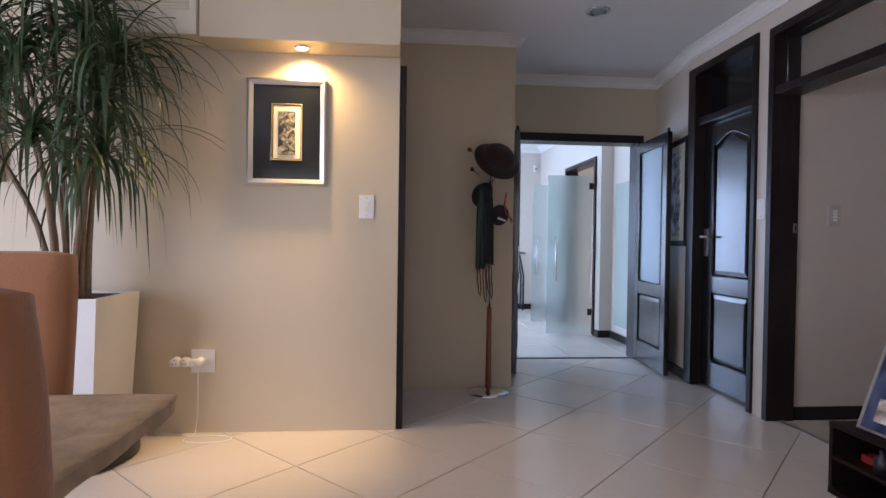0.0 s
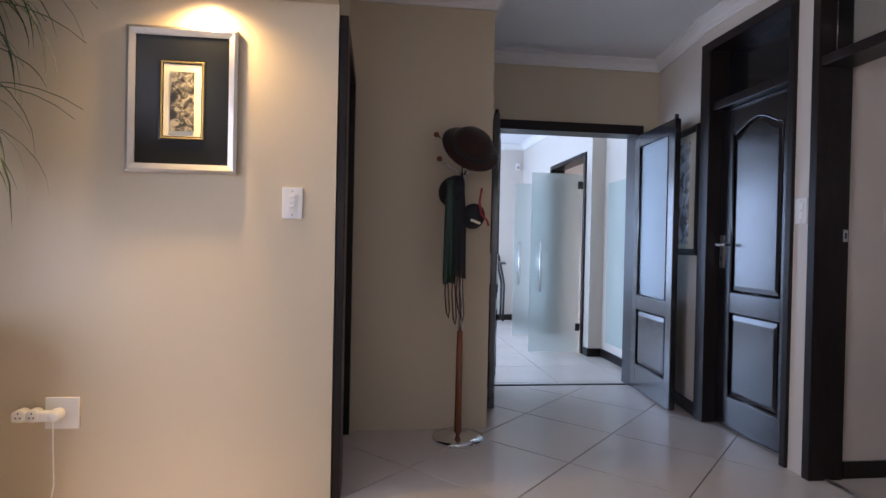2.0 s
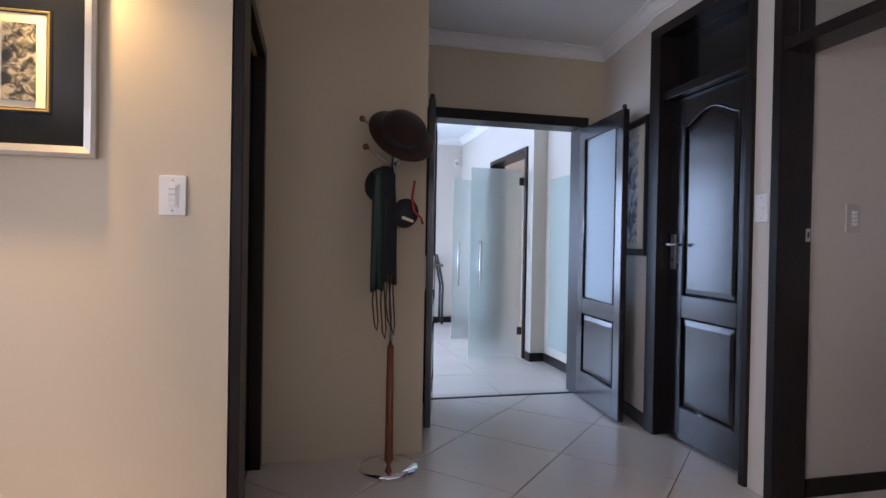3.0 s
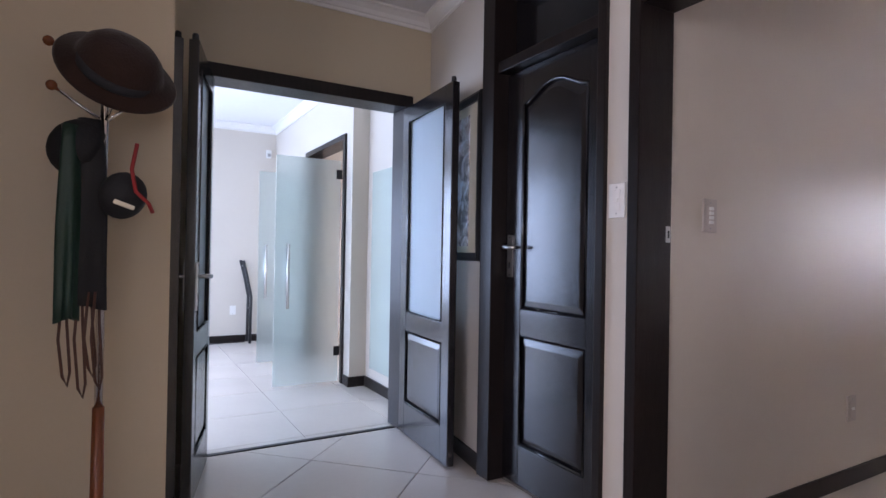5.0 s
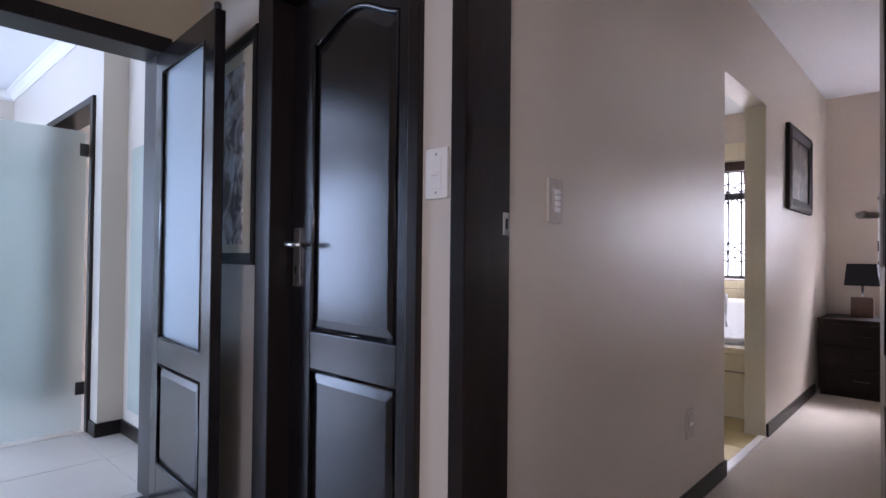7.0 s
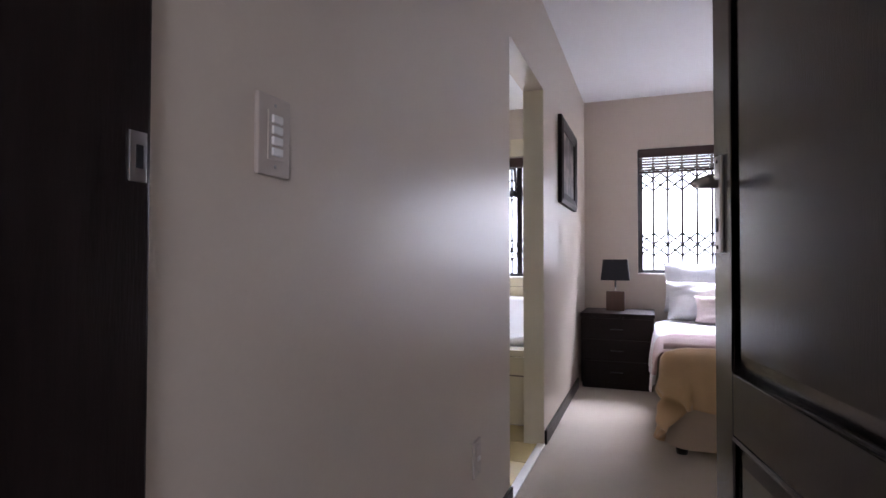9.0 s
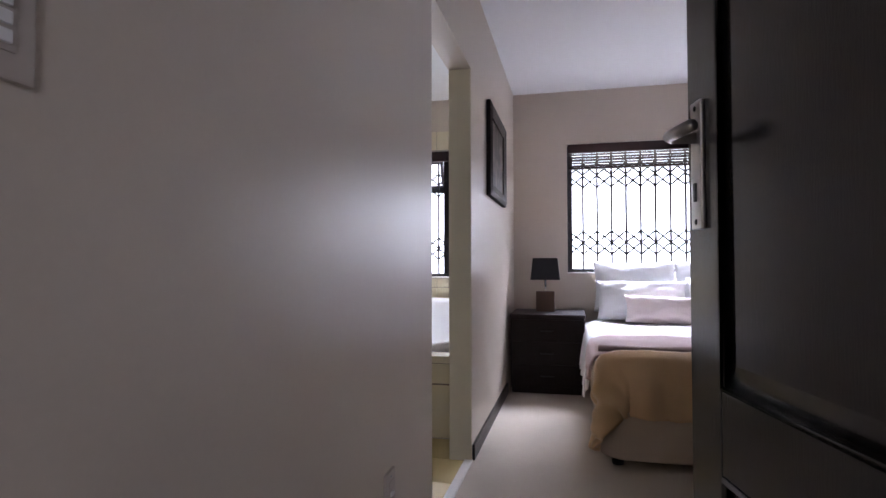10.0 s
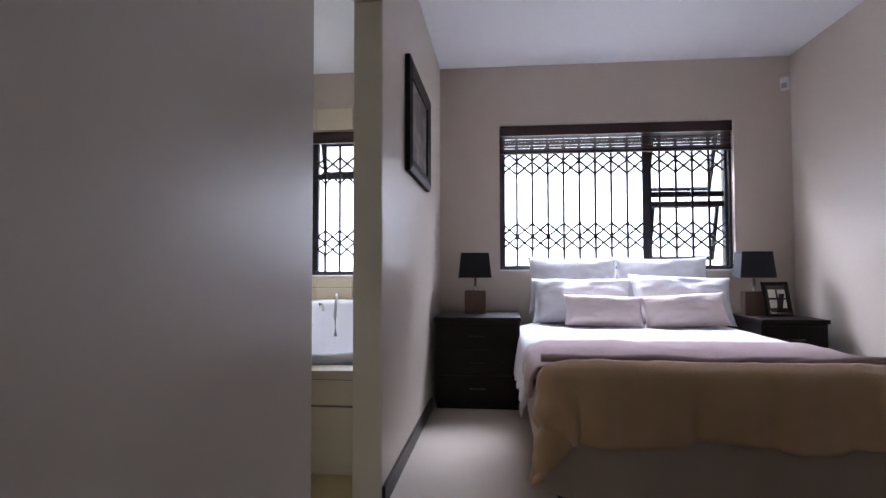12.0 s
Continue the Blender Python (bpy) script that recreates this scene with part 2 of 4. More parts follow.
def tube(bm, pts, r, segs=10, r_end=None):
    pts = [Vector(p) for p in pts]
    rings = []
    for i, p in enumerate(pts):
        d = (pts[min(i + 1, len(pts) - 1)] - pts[max(i - 1, 0)]).normalized()
        u = d.cross(Vector((0, 0, 1)) if abs(d.z) < 0.9 else Vector((1, 0, 0))).normalized()
        v = d.cross(u)
        rad = r if r_end is None else r + (r_end - r) * i / (len(pts) - 1)
        rings.append([bm.verts.new(p + rad * (math.cos(2 * math.pi * k / segs) * u + math.sin(2 * math.pi * k / segs) * v)) for k in range(segs)])
    for a, b in zip(rings, rings[1:]):
        for k in range(segs):
            bm.faces.new((a[k], a[(k + 1) % segs], b[(k + 1) % segs], b[k]))
    bm.faces.new(rings[0][::-1])
    bm.faces.new(rings[-1])
    return bm


def ball(bm, at, r, scale=(1, 1, 1), segs=14):
    q = bmesh.ops.create_uvsphere(bm, u_segments=segs, v_segments=segs // 2 + 1, radius=r)
    for v in q["verts"]:
        v.co = Vector((v.co.x * scale[0], v.co.y * scale[1], v.co.z * scale[2])) + Vector(at)
    return bm


def mesh_of(name, bm, material, smooth=False):
    me = bpy.data.meshes.new(name)
    bm.normal_update()
    bm.to_mesh(me)
    bm.free()
    me.materials.append(material)
    if smooth:
        for p in me.polygons:
            p.use_smooth = True
    return me


def part(name, bm, material, parent, label="", smooth=False):
    ob = new(name, mesh_of(name, bm, material, smooth))
    ob.parent = parent
    if label:
        ob["label"] = label
    return ob


def thing(name, m, label, category, group="", kind=""):
    ob = new(name)
    ob.empty_display_size = 0.1
    ob.matrix_world = m
    return tagged(ob, label, category, group, kind)


def setting(name, bm, material, label, category, smooth=False):
    return tagged(new(name, mesh_of(name, bm, material, smooth)), label, category, kind="structure")


def solid(name, bm, material, label, category, group="", smooth=False):
    return tagged(new(name, mesh_of(name, bm, material, smooth)), label, category, group)


# ---- structure ----
def wall_x(name, x0, x1, y0, y1, holes, material, label, top=CEIL + 0.01):
    """A wall that runs along y, with holes (y0, y1, z0, z1)."""
    bm, y = bmesh.new(), y0
    for a, b, c, d in sorted(holes):
        if a > y:
            box(bm, x0, y, -0.02, x1, a, top)
        if c > 0:
            box(bm, x0, a, -0.02, x1, b, c)
        box(bm, x0, a, d, x1, b, top)
        y = b
    if y1 > y:
        box(bm, x0, y, -0.02, x1, y1, top)
    return setting(name, bm, material, label, "wall")


def wall_y(name, y0, y1, x0, x1, holes, material, label, top=CEIL + 0.01):
    """A wall that runs along x, with holes (x0, x1, z0, z1)."""
    bm, x = bmesh.new(), x0
    for a, b, c, d in sorted(holes):
        if a > x:
            box(bm, x, y0, -0.02, a, y1, top)
        if c > 0:
            box(bm, a, y0, -0.02, b, y1, c)
        box(bm, a, y0, d, b, y1, top)
        x = b
    if x1 > x:
        box(bm, x, y0, -0.02, x1, y1, top)
    return setting(name, bm, material, label, "wall")


WX = 8.88      # bedroom window wall
RX = 3.617     # right wall of the hall
wall_y("wall_picture", 5.655, 5.80, -2.7, 1.275, [], PAINT_HALL, "smooth cream painted wall with a framed picture")
wall_x("wall_hall_west", 1.125, 1.275, 5.80, 6.58, [(5.80, 6.53, 0, 2.07)], PAINT_HALL, "short beige painted hall wall with a dark doorway")
wall_y("wall_recess", 6.58, 6.73, 1.125, 2.155, [], PAINT_HALL, "beige painted hall wall behind the coat stand")
wall_x("wall_return", 2.0, 2.155, 6.73, 7.54, [], PAINT_HALL, "beige painted wall return beside the double door")
wall_y("wall_double_door", 7.54, 7.69, -0.15, 3.95, [(2.345, 3.585, 0, 2.12)], PAINT_HALL, "beige painted wall with a double doorway")
wall_x("wall_hall_east", RX, 3.79, -2.2, 6.712, [(4.755, 5.745, 0, 2.48), (5.86, 6.71, 0, 2.50)], PAINT, "pale painted hall wall with two dark doorways")
setting("wall_hall_corner", prism(bmesh.new(), [(3.632, 6.712), (3.95, 6.712), (3.95, 7.54), (3.745, 7.54)], "z", -0.02, CEIL + 0.01), PAINT, "pale painted slanting hall wall with a framed print", "wall")
wall_y("wall_bedroom_north", 5.725, 5.85, 3.79, WX, [(5.745, 6.62, 0, 2.14)], PAINT_MAUVE, "taupe satin painted bedroom wall with a bathroom opening")
wall_x("wall_bedroom_east", WX, 9.08, 2.8, 7.6, [(3.385, 5.23, 0.975, 2.175), (6.0, 7.25, 0.93, 2.17)], PAINT_MAUVE, "taupe painted window wall of the bedroom and bathroom")
wall_y("wall_bedroom_south", 2.8, 2.95, 3.79, WX, [], PAINT_MAUVE, "taupe satin painted bedroom side wall")
wall_y("wall_bathroom_north", 7.4, 7.6, 3.79, WX, [], BATHTILE, "ivory bathroom end wall")
wall_x("wall_bathroom_west", 4.7, 4.85, 5.85, 7.4, [], BATHTILE, "ivory bathroom side wall")
wall_x("wall_living_east", 3.80, 3.95, 7.69, 8.72, [], PAINT, "cream painted wall with a green glass panel")
bm = B(3.655, 8.72, -0.02, 3.95, 8.86, CEIL)
box(bm, 3.655, 8.86, 2.15, 3.80, 10.06, CEIL)
box(bm, 3.655, 10.06, -0.02, 3.80, 11.6, CEIL)
setting("wall_glass_doors", bm, PAINT, "cream painted pier and wall round the glass doors", "wall")
wall_y("wall_living_north", 11.45, 11.6, -0.15, 7.1, [(0.15, 1.75, 0.4, 2.2)], PAINT, "plain cream painted far wall of the next room")
wall_x("wall_living_west", -0.30, -0.15, 7.54, 11.6, [(8.05, 11.35, 0.25, 2.35)], PAINT, "cream painted wall with a wide window")
wall_x("wall_side_room_east", 7.0, 7.15, 7.6, 11.6, [(9.0, 10.8, 0.8, 2.2)], PAINT, "cream painted side room wall with a window")
wall_x("wall_dining_west", -2.85, -2.7, -2.2, 5.80, [(0.7, 3.9, 0.4, 2.4)], PAINT_HALL, "cream painted dining room wall with a wide window")
wall_y("wall_dining_south", -2.35, -2.2, -2.85, 3.79, [(-1.35, 1.75, 0.4, 2.4)], PAINT_HALL, "cream painted dining room back wall")
setting("ceiling", B(-2.85, -2.35, CEIL, 9.08, 11.6, 2.85), CEILING, "flat white painted ceiling", "ceiling")
setting("bulkhead", B(0.22, 5.44, 2.165, 1.275, 5.652, CEIL - 0.002, 0.004), PAINT_HALL, "cream painted bulkhead with a recessed spotlight", "ceiling")
setting("ground", B(-300, -300, -0.5, 300, 300, -0.2), EARTH, "dry grass ground round the house", "ground")
setting("backdrop", B(11.5, 1.0, -0.1, 11.55, 10, 5.0), SKYGLOW, "bright overcast sky outside the windows", "sky")


def cornice(name, p0, p1, n):
    """A moulded strip along the ceiling from p0 to p1; n points into the room."""
    prof = [(0, 0), (0.075, 0), (0.075, -0.012), (0.055, -0.02), (0.032, -0.04), (0.02, -0.062), (0.012, -0.066), (0.012, -0.085), (0, -0.085)]
    bm = bmesh.new()
    ends = []
    for p in (p0, p1):
        ends.append([bm.verts.new((p[0] + n[0] * u + (0.001 * n[0]), p[1] + n[1] * u + 0.001 * n[1], CEIL - 0.001 + v)) for u, v in prof])
    k = len(prof)
    for i in range(k):
        bm.faces.new((ends[0][i], ends[0][(i + 1) % k], ends[1][(i + 1) % k], ends[1][i]))
    bm.faces.new(ends[0])
    bm.faces.new(ends[1][::-1])
    bmesh.ops.recalc_face_normals(bm, faces=bm.faces)
    return setting(name, bm, CORNICE, "white moulded plaster cornice", "cornice")


cornice("trim", (1.275, 6.58), (2.155, 6.58), (0, -1))
cornice("trim", (2.155, 6.56), (2.155, 7.54), (1, 0))
cornice("trim", (2.155, 7.54), (3.745, 7.54), (0, -1))
cornice("trim", (3.745, 7.54), (3.632, 6.70), (-0.991, 0.133))
cornice("trim", (RX, 6.712), (RX, -2.2), (-1, 0))
cornice("trim", (-0.15, 11.45), (3.655, 11.45), (0, -1))
cornice("trim", (3.655, 11.45), (3.655, 8.72), (-1, 0))
cornice("trim", (3.80, 8.72), (3.80, 7.69), (-1, 0))


def skirting(x0, y0, x1, y1):
    bm = B(x0, y0, 0.0, x1, y1, 0.085, 0.004)
    return setting("baseboard", bm, DARKFRAME, "dark stained wooden skirting board", "skirting")


skirting(3.80, 5.709, 5.745, 5.7245)
skirting(6.62, 5.709, 8.24, 5.7245)
skirting(3.80, 2.9505, WX, 2.965)
skirting(3.784, 7.70, 3.7995, 8.72)
skirting(3.64, 8.7045, 3.80, 8.7195)
skirting(3.64, 8.7195, 3.6545, 8.85)
skirting(-0.14, 11.435, 3.655, 11.4495)
skirting(3.64, 10.13, 3.6545, 11.435)
setting("baseboard", prism(bmesh.new(), [(3.617, 6.713), (3.6315, 6.713), (3.7445, 7.54), (3.730, 7.54)], "z", 0.0, 0.085), DARKFRAME, "dark stained wooden skirting board", "skirting")

# thin board added to the reveal; its cream stands for light from the bathroom
setting("trim", B(6.610, 5.7265, 0.0, 6.6195, 5.8485, 2.139, 0.002), IVORY, "edge of the bathroom opening, bathroom light painted on in cream", "door reveal")

# floors
floor = setting("floor", B(-2.85, -2.35, -0.19, 3.70, 7.60, -0.004), GROUT, "cream porcelain tiles laid diagonally with dark joints", "floor")
floor_2 = setting("floor_living", B(-0.15, 7.60, -0.19, 7.15, 11.6, -0.004), GROUT_PALE, "pale porcelain tiles laid square with fine joints", "floor")
setting("floor_bedroom", B(3.70, 2.8, -0.19, 9.08, 5.735, 0.0), CARPET, "short beige bedroom carpet", "carpet")
floor_3 = setting("floor_bathroom", B(3.70, 5.735, -0.19, 9.08, 7.60, -0.004), GROUT_PALE, "ivory bathroom floor tiles", "floor")
setting("threshold", B(2.19, 7.578, -0.003, 3.565, 7.612, 0.006, 0.002), BLACKMETAL, "dark metal floor strip under the double door", "threshold")
setting("threshold", B(5.75, 5.72, -0.003, 6.62, 5.765, 0.008, 0.003), PLASTIC, "white floor strip at the bathroom opening", "threshold")
setting("threshold", B(3.688, 4.80, -0.003, 3.715, 5.70, 0.007, 0.002), STEEL, "steel carpet strip in the bedroom doorway", "threshold")


# ---- doors ----
def lever(parent, face, x, z, side):
    """A steel lever handle with its long plate, on the leaf's face at y = face, pointing along side (+1 or -1) in x."""
    out = 1 if face > -0.001 else -1
    bm = B(x - 0.02, min(face, face + out * 0.008), z - 0.15, x + 0.02, max(face, face + out * 0.008), z + 0.06, 0.003)
    plate = part("handle", bm, STEEL, parent, "brushed steel lever handle on a long plate")
    bm = bmesh.new()
    tube(bm, [(x, face + out * 0.006, z), (x, face + out * 0.045, z), (x + side * 0.012, face + out * 0.054, z), (x + side * 0.05, face + out * 0.056, z - 0.003), (x + side * 0.095, face + out * 0.05, z - 0.002)], 0.0095, 12)
    part("lever", bm, STEEL, plate, "", True)
    bm = B(x - 0.004, face + out * 0.0075 if out > 0 else face - 0.0105, z - 0.105, x + 0.004, face + out * 0.0105 if out > 0 else face - 0.0075, z - 0.075)
    part("keyhole", bm, BLACKMETAL, plate)
    for dz in (-0.138, 0.048):
        bm = bmesh.new()
        ball(bm, (x, face + out * 0.008, z + dz), 0.005, (1, 0.5, 1), 8)
        part("screw", bm, BLACKMETAL, plate)


def panel_door(name, m, w, h, label, top_panel, handle_x, side, stile=0.105, arched=True, group="", lever_z=1.13, lock=(0.665, 0.82)):
    """A framed door leaf: x from 0 to w, y from 0 to -0.042, z up. The upper panel is of wood, or of frosted glass."""
    leaf = thing(name, m, label, "door", group)
    t = 0.042
    lock0, lock1 = lock
    bot, topr = 0.20, 0.095
    for a in (0, w - stile):
        part("stile", B(a, -t, 0.008, a + stile, 0, h, 0.003), DARKWOOD, leaf)
    part("rail", B(stile, -t + 0.0006, 0.008, w - stile, -0.0006, bot, 0.003), DARKWOOD, leaf)
    part("rail", B(stile, -t + 0.0006, lock0, w - stile, -0.0006, lock1, 0.003), DARKWOOD, leaf)
    a, b = stile, w - stile
    if arched:
        low = [(a + (b - a) * i / 16, h - topr - 0.075 + 0.075 * (0.5 - 0.5 * math.cos(2 * math.pi * i / 16)) ** 0.8) for i in range(17)]
    else:
        low = [(a, h - topr), (b, h - topr)]
    part("rail", prism(bmesh.new(), [(b, h - 0.001), (a, h - 0.001)] + low, "y", -t + 0.0006, -0.0006), DARKWOOD, leaf)
    for face, out in ((-t, -1), (0, 1)):
        # moulded lip round each panel
        bm = bmesh.new()
        y = face - out * 0.004
        rims = [[(a + 0.008, bot + 0.006), (b - 0.008, bot + 0.006), (b - 0.008, lock0 - 0.006), (a + 0.008, lock0 - 0.006)],
                [(a + 0.008, lock1 + 0.006), (b - 0.008, lock1 + 0.006)] + [(min(max(u, a + 0.008), b - 0.008), v - 0.006) for u, v in reversed(low)]]
        for rim in rims:
            tube(bm, [(u, y, v) for u, v in rim + rim[:1]], 0.0085, 6)
        part("moulding", bm, DARKWOOD, leaf, "", True)
    panels = [(bot, lock0, None)] + ([(lock1, h - topr, low)] if top_panel == "wood" else [])
    for z0, z1, curve in panels:
        inset = 0.045
        outer = [(a, z0), (b, z0)] + ([(b, z1), (a, z1)] if curve is None else list(reversed(curve)))
        mid = 0.5 * (a + b)
        inner = [(mid + (u - mid) * (1 - 2 * inset / (b - a)), min(max(v, z0 + inset), v - (inset if v > z0 + 0.1 else -inset))) if v > z0 + 0.01 else (mid + (u - mid) * (1 - 2 * inset / (b - a)), z0 + inset) for u, v in outer]
        bm = bmesh.new()
        for face, out in ((-t, -1), (0, 1)):
            lo = [bm.verts.new((u, face - out * 0.014, v)) for u, v in outer]
            hi = [bm.verts.new((u, face - out * 0.003, v)) for u, v in inner]
            n = len(lo)
            for i in range(n):
                bm.faces.new((lo[i], lo[(i + 1) % n], hi[(i + 1) % n], hi[i]))
            bm.faces.new(hi)
        bmesh.ops.recalc_face_normals(bm, faces=bm.faces)
        part("panel", bm, DARKWOOD, leaf)
    if top_panel == "glass":
        part("glass_pane", B(a - 0.004, -0.026, lock1 - 0.004, b + 0.004, -0.018, h - topr + 0.004), DOORFROST, leaf, "frosted glass pane")
    if handle_x is not None:
        lever(leaf, -t, handle_x, lever_z, side)
        lever(leaf, 0, handle_x, lever_z, side)
    return leaf


def door_frame(name, parts, label):
    fr = thing(name, pose(0, 0, 0), label, "door frame", kind="structure")
    for n, dims in parts:
        part(n, B(*dims, 0.004), DARKFRAME, fr)
    return fr


# doorway in the short hall wall, with its closed dark leaf
door_frame("door_frame_1", [("jamb", (1.277, 5.662, 0, 1.315, 5.85, 2.065)), ("jamb", (1.11, 6.50, 0, 1.315, 6.575, 2.065)), ("head", (1.277, 5.662, 2.065, 1.315, 6.575, 2.125))], "dark stained door frame in the short hall wall")
solid("hall_door", B(1.22, 5.803, 0.006, 1.26, 6.497, 2.06, 0.003), DARKWOOD, "closed dark stained door in the short hall wall", "door")

# double door
door_frame("door_frame_2", [("jamb", (2.335, 7.50, 0, 2.385, 7.70, 2.06)), ("jamb", (3.55, 7.50, 0, 3.60, 7.70, 2.06)), ("head", (2.335, 7.50, 2.06, 3.60, 7.70, 2.135))], "dark stained frame of the double doorway")
right_leaf = panel_door("double_door_leaf", pose(3.575, 7.50, 0.006, 0, 0, -93.8), 0.685, 2.035, "open dark wooden door leaf with a frosted glass pane", "glass", None, 1, 0.088, False, "double door leaves", lock=(0.645, 0.755))
left_leaf = panel_door("double_door_leaf", pose(2.41, 7.49, 0.006, 0, 0, -103.5), 0.575, 2.035, "open dark wooden door leaf with frosted glass and steel lever", "glass", 0.54, -1, 0.088, False, "double door leaves", lever_z=1.01, lock=(0.645, 0.755))
folded_leaf = panel_door("double_door_leaf", pose(2.215, 7.52, 0.006, 0, 0, -90), 0.575, 2.035, "dark wooden door leaf folded back against the wall", "glass", None, 1, 0.088, False, "double door leaves", lock=(0.645, 0.755))
for leaf, w in ((right_leaf, 0.685), (left_leaf, 0.575), (folded_leaf, 0.575)):
    bm = lathe([(0.014, 0), (0.014, 0.028), (0.010, 0.034), (0, 0.036)], 12, (w - 0.03, -0.02, 2.035))
    part("bolt", bm, BLACKMETAL, leaf, "dark metal bolt cap", True)

# closed door with transom
door_frame("door_frame_3", [("jamb", (3.60, 5.862, 0, 3.80, 5.905, 2.44)), ("jamb", (3.60, 6.605, 0, 3.80, 6.708, 2.44)), ("head", (3.60, 5.862, 2.44, 3.80, 6.708, 2.50)), ("transom_bar", (3.625, 5.905, 2.045, 3.80, 6.605, 2.10))], "dark stained door frame with a transom light")
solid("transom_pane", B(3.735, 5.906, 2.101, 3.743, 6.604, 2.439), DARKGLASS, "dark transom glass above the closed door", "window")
panel_door("closed_door", pose(3.728, 6.602, 0.006, 0, 0, -90), 0.694, 2.034, "closed dark stained panel door with an arched panel", "wood", 0.045, 1, 0.125, lever_z=1.165, lock=(0.735, 0.862))

# bedroom doorway, with its open leaf
door_frame("door_frame_4", [("jamb", (3.60, 5.698, 0, 3.785, 5.747, 2.42)), ("jamb", (3.60, 4.757, 0, 3.785, 4.80, 2.42)), ("head", (3.60, 4.757, 2.42, 3.785, 5.747, 2.475)), ("transom_bar", (3.61, 4.80, 2.05, 3.78, 5.698, 2.10))], "dark stained bedroom door frame with a clear transom")
solid("transom_pane", B(3.69, 4.801, 2.101, 3.696, 5.697, 2.419), CLEAR, "clear transom glass above the bedroom doorway", "window")
panel_door("bedroom_door", pose(3.80, 4.79, 0.006, 0, 0, 10.45) @ pose(0, 0.042, 0), 0.885, 2.034, "open dark stained bedroom door with steel lever", "wood", 0.835, -1, 0.11, lever_z=1.26, lock=(0.735, 0.862))
strike = thing("strike_plate", pose(3.765, 5.698, 1.22), "small steel strike plate in the door frame", "door hardware")
part("plate", B(-0.012, -0.003, -0.03, 0.012, 0, 0.03, 0.001), STEEL, strike)
part("slot", B(-0.004, -0.0036, -0.014, 0.006, -0.0028, 0.014), BLACKMETAL, strike)

# frosted glass doors to the side room
door_frame("door_frame_5", [("jamb", (3.635, 8.862, 0, 3.81, 8.915, 2.10)), ("jamb", (3.635, 10.005, 0, 3.81, 10.058, 2.10)), ("head", (3.635, 8.862, 2.10, 3.81, 10.058, 2.148))], "dark stained frame round the glass doors")


def glass_door(y, x0, x1, top, inset):
    d = thing("glass_door", pose(x1, y, 0.015), "open frameless frosted green glass door with bar handle", "door", "glass doors")
    part("pane", B(x0 - x1, -0.005, 0, -0.012, 0.005, top, 0.0015), FROST, d)
    for z in (0.22, top - 0.16):
        part("hinge", B(-0.05, -0.012, z, 0.0, 0.012, z + 0.08, 0.003), BLACKMETAL, d)
    hx = x0 - x1 + inset
    for s in (-1, 1):
        bm = bmesh.new()
        tube(bm, [(hx, s * 0.045, 0.64), (hx, s * 0.045, 1.17)], 0.0125, 12)
        part("handle", bm, STEEL, d, "long steel bar handle", True)
        for z in (0.72, 1.09):
            bm = bmesh.new()
            tube(bm, [(hx, s * 0.005, z), (hx, s * 0.036, z)], 0.007, 8)
            part("standoff", bm, STEEL, d, "", True)
    return d


glass_door(8.925, 3.075, 3.635, 1.90, 0.10)
glass_door(10.0, 3.165, 3.635, 1.90, 0.065)
solid("glass_wall_panel", B(3.786, 7.75, 0.17, 3.799, 8.60, 1.79, 0.002), PANELGREEN, "pale green glass panel fixed to the cream wall", "wall panel")


# ---- switches, sockets ----
def plate(name, m, w, h, rockers, label, category, cover=None):
    """A wall plate in the xz plane, facing -y."""
    p = thing(name, m, label, category)
    part("cover", B(-w / 2, -0.010, -h / 2, w / 2, -0.0005, h / 2, 0.003), cover or PLASTIC, p)
    part("surround", B(-w * 0.24, -0.0125, -h * 0.30, w * 0.24, -0.0095, h * 0.30, 0.001), cover or PLASTIC, p)
    for i in range(rockers):
        z = (i - (rockers - 1) / 2) * h * 0.135
        bm = B(-w * 0.15, -0.0175, z - h * 0.05, w * 0.15, -0.0115, z + h * 0.05, 0.002)
        part("rocker", bm, PLASTIC, p)
    for z in (-h * 0.38, h * 0.38):
        part("screw", ball(bmesh.new(), (0, -0.010, z), 0.0035, (1, 0.5, 1), 8), GREYPLASTIC, p)
    return p


plate("light_switch", pose(1.092, 5.655, 1.30), 0.085, 0.135, 4, "white four-way light switch on the cream wall", "switch")
plate("light_switch", pose(RX, 5.803, 1.345, 0, 0, -90), 0.078, 0.13, 1, "white light switch on the narrow pier", "switch")
plate("light_switch", pose(4.045, 5.725, 1.305), 0.085, 0.135, 4, "light switch on the taupe bedroom wall, toned down for shade", "switch", PLATE_SHADED)
plate("wall_socket", pose(5.215, 5.725, 0.385), 0.085, 0.13, 1, "socket plate low on the taupe wall, toned down for shade", "socket", PLATE_SHADED)
plate("wall_socket", pose(2.79, 11.45, 0.36), 0.12, 0.12, 1, "white socket with a black plug", "socket")
plate("wall_socket", pose(3.17, 11.45, 0.39), 0.07, 0.11, 1, "small white socket plate on the far wall", "socket")
bm = bmesh.new()
tube(bm, [(2.80, 11.425, 0.36), (2.81, 11.37, 0.30), (2.80, 11.36, 0.12), (2.86, 11.36, 0.03), (2.75, 11.33, 0.012), (2.62, 11.30, 0.012)], 0.006, 8)
solid("power_cable", bm, PLASTIC, "white cable hanging from the far socket", "cable", smooth=True)
bm = bmesh.new()
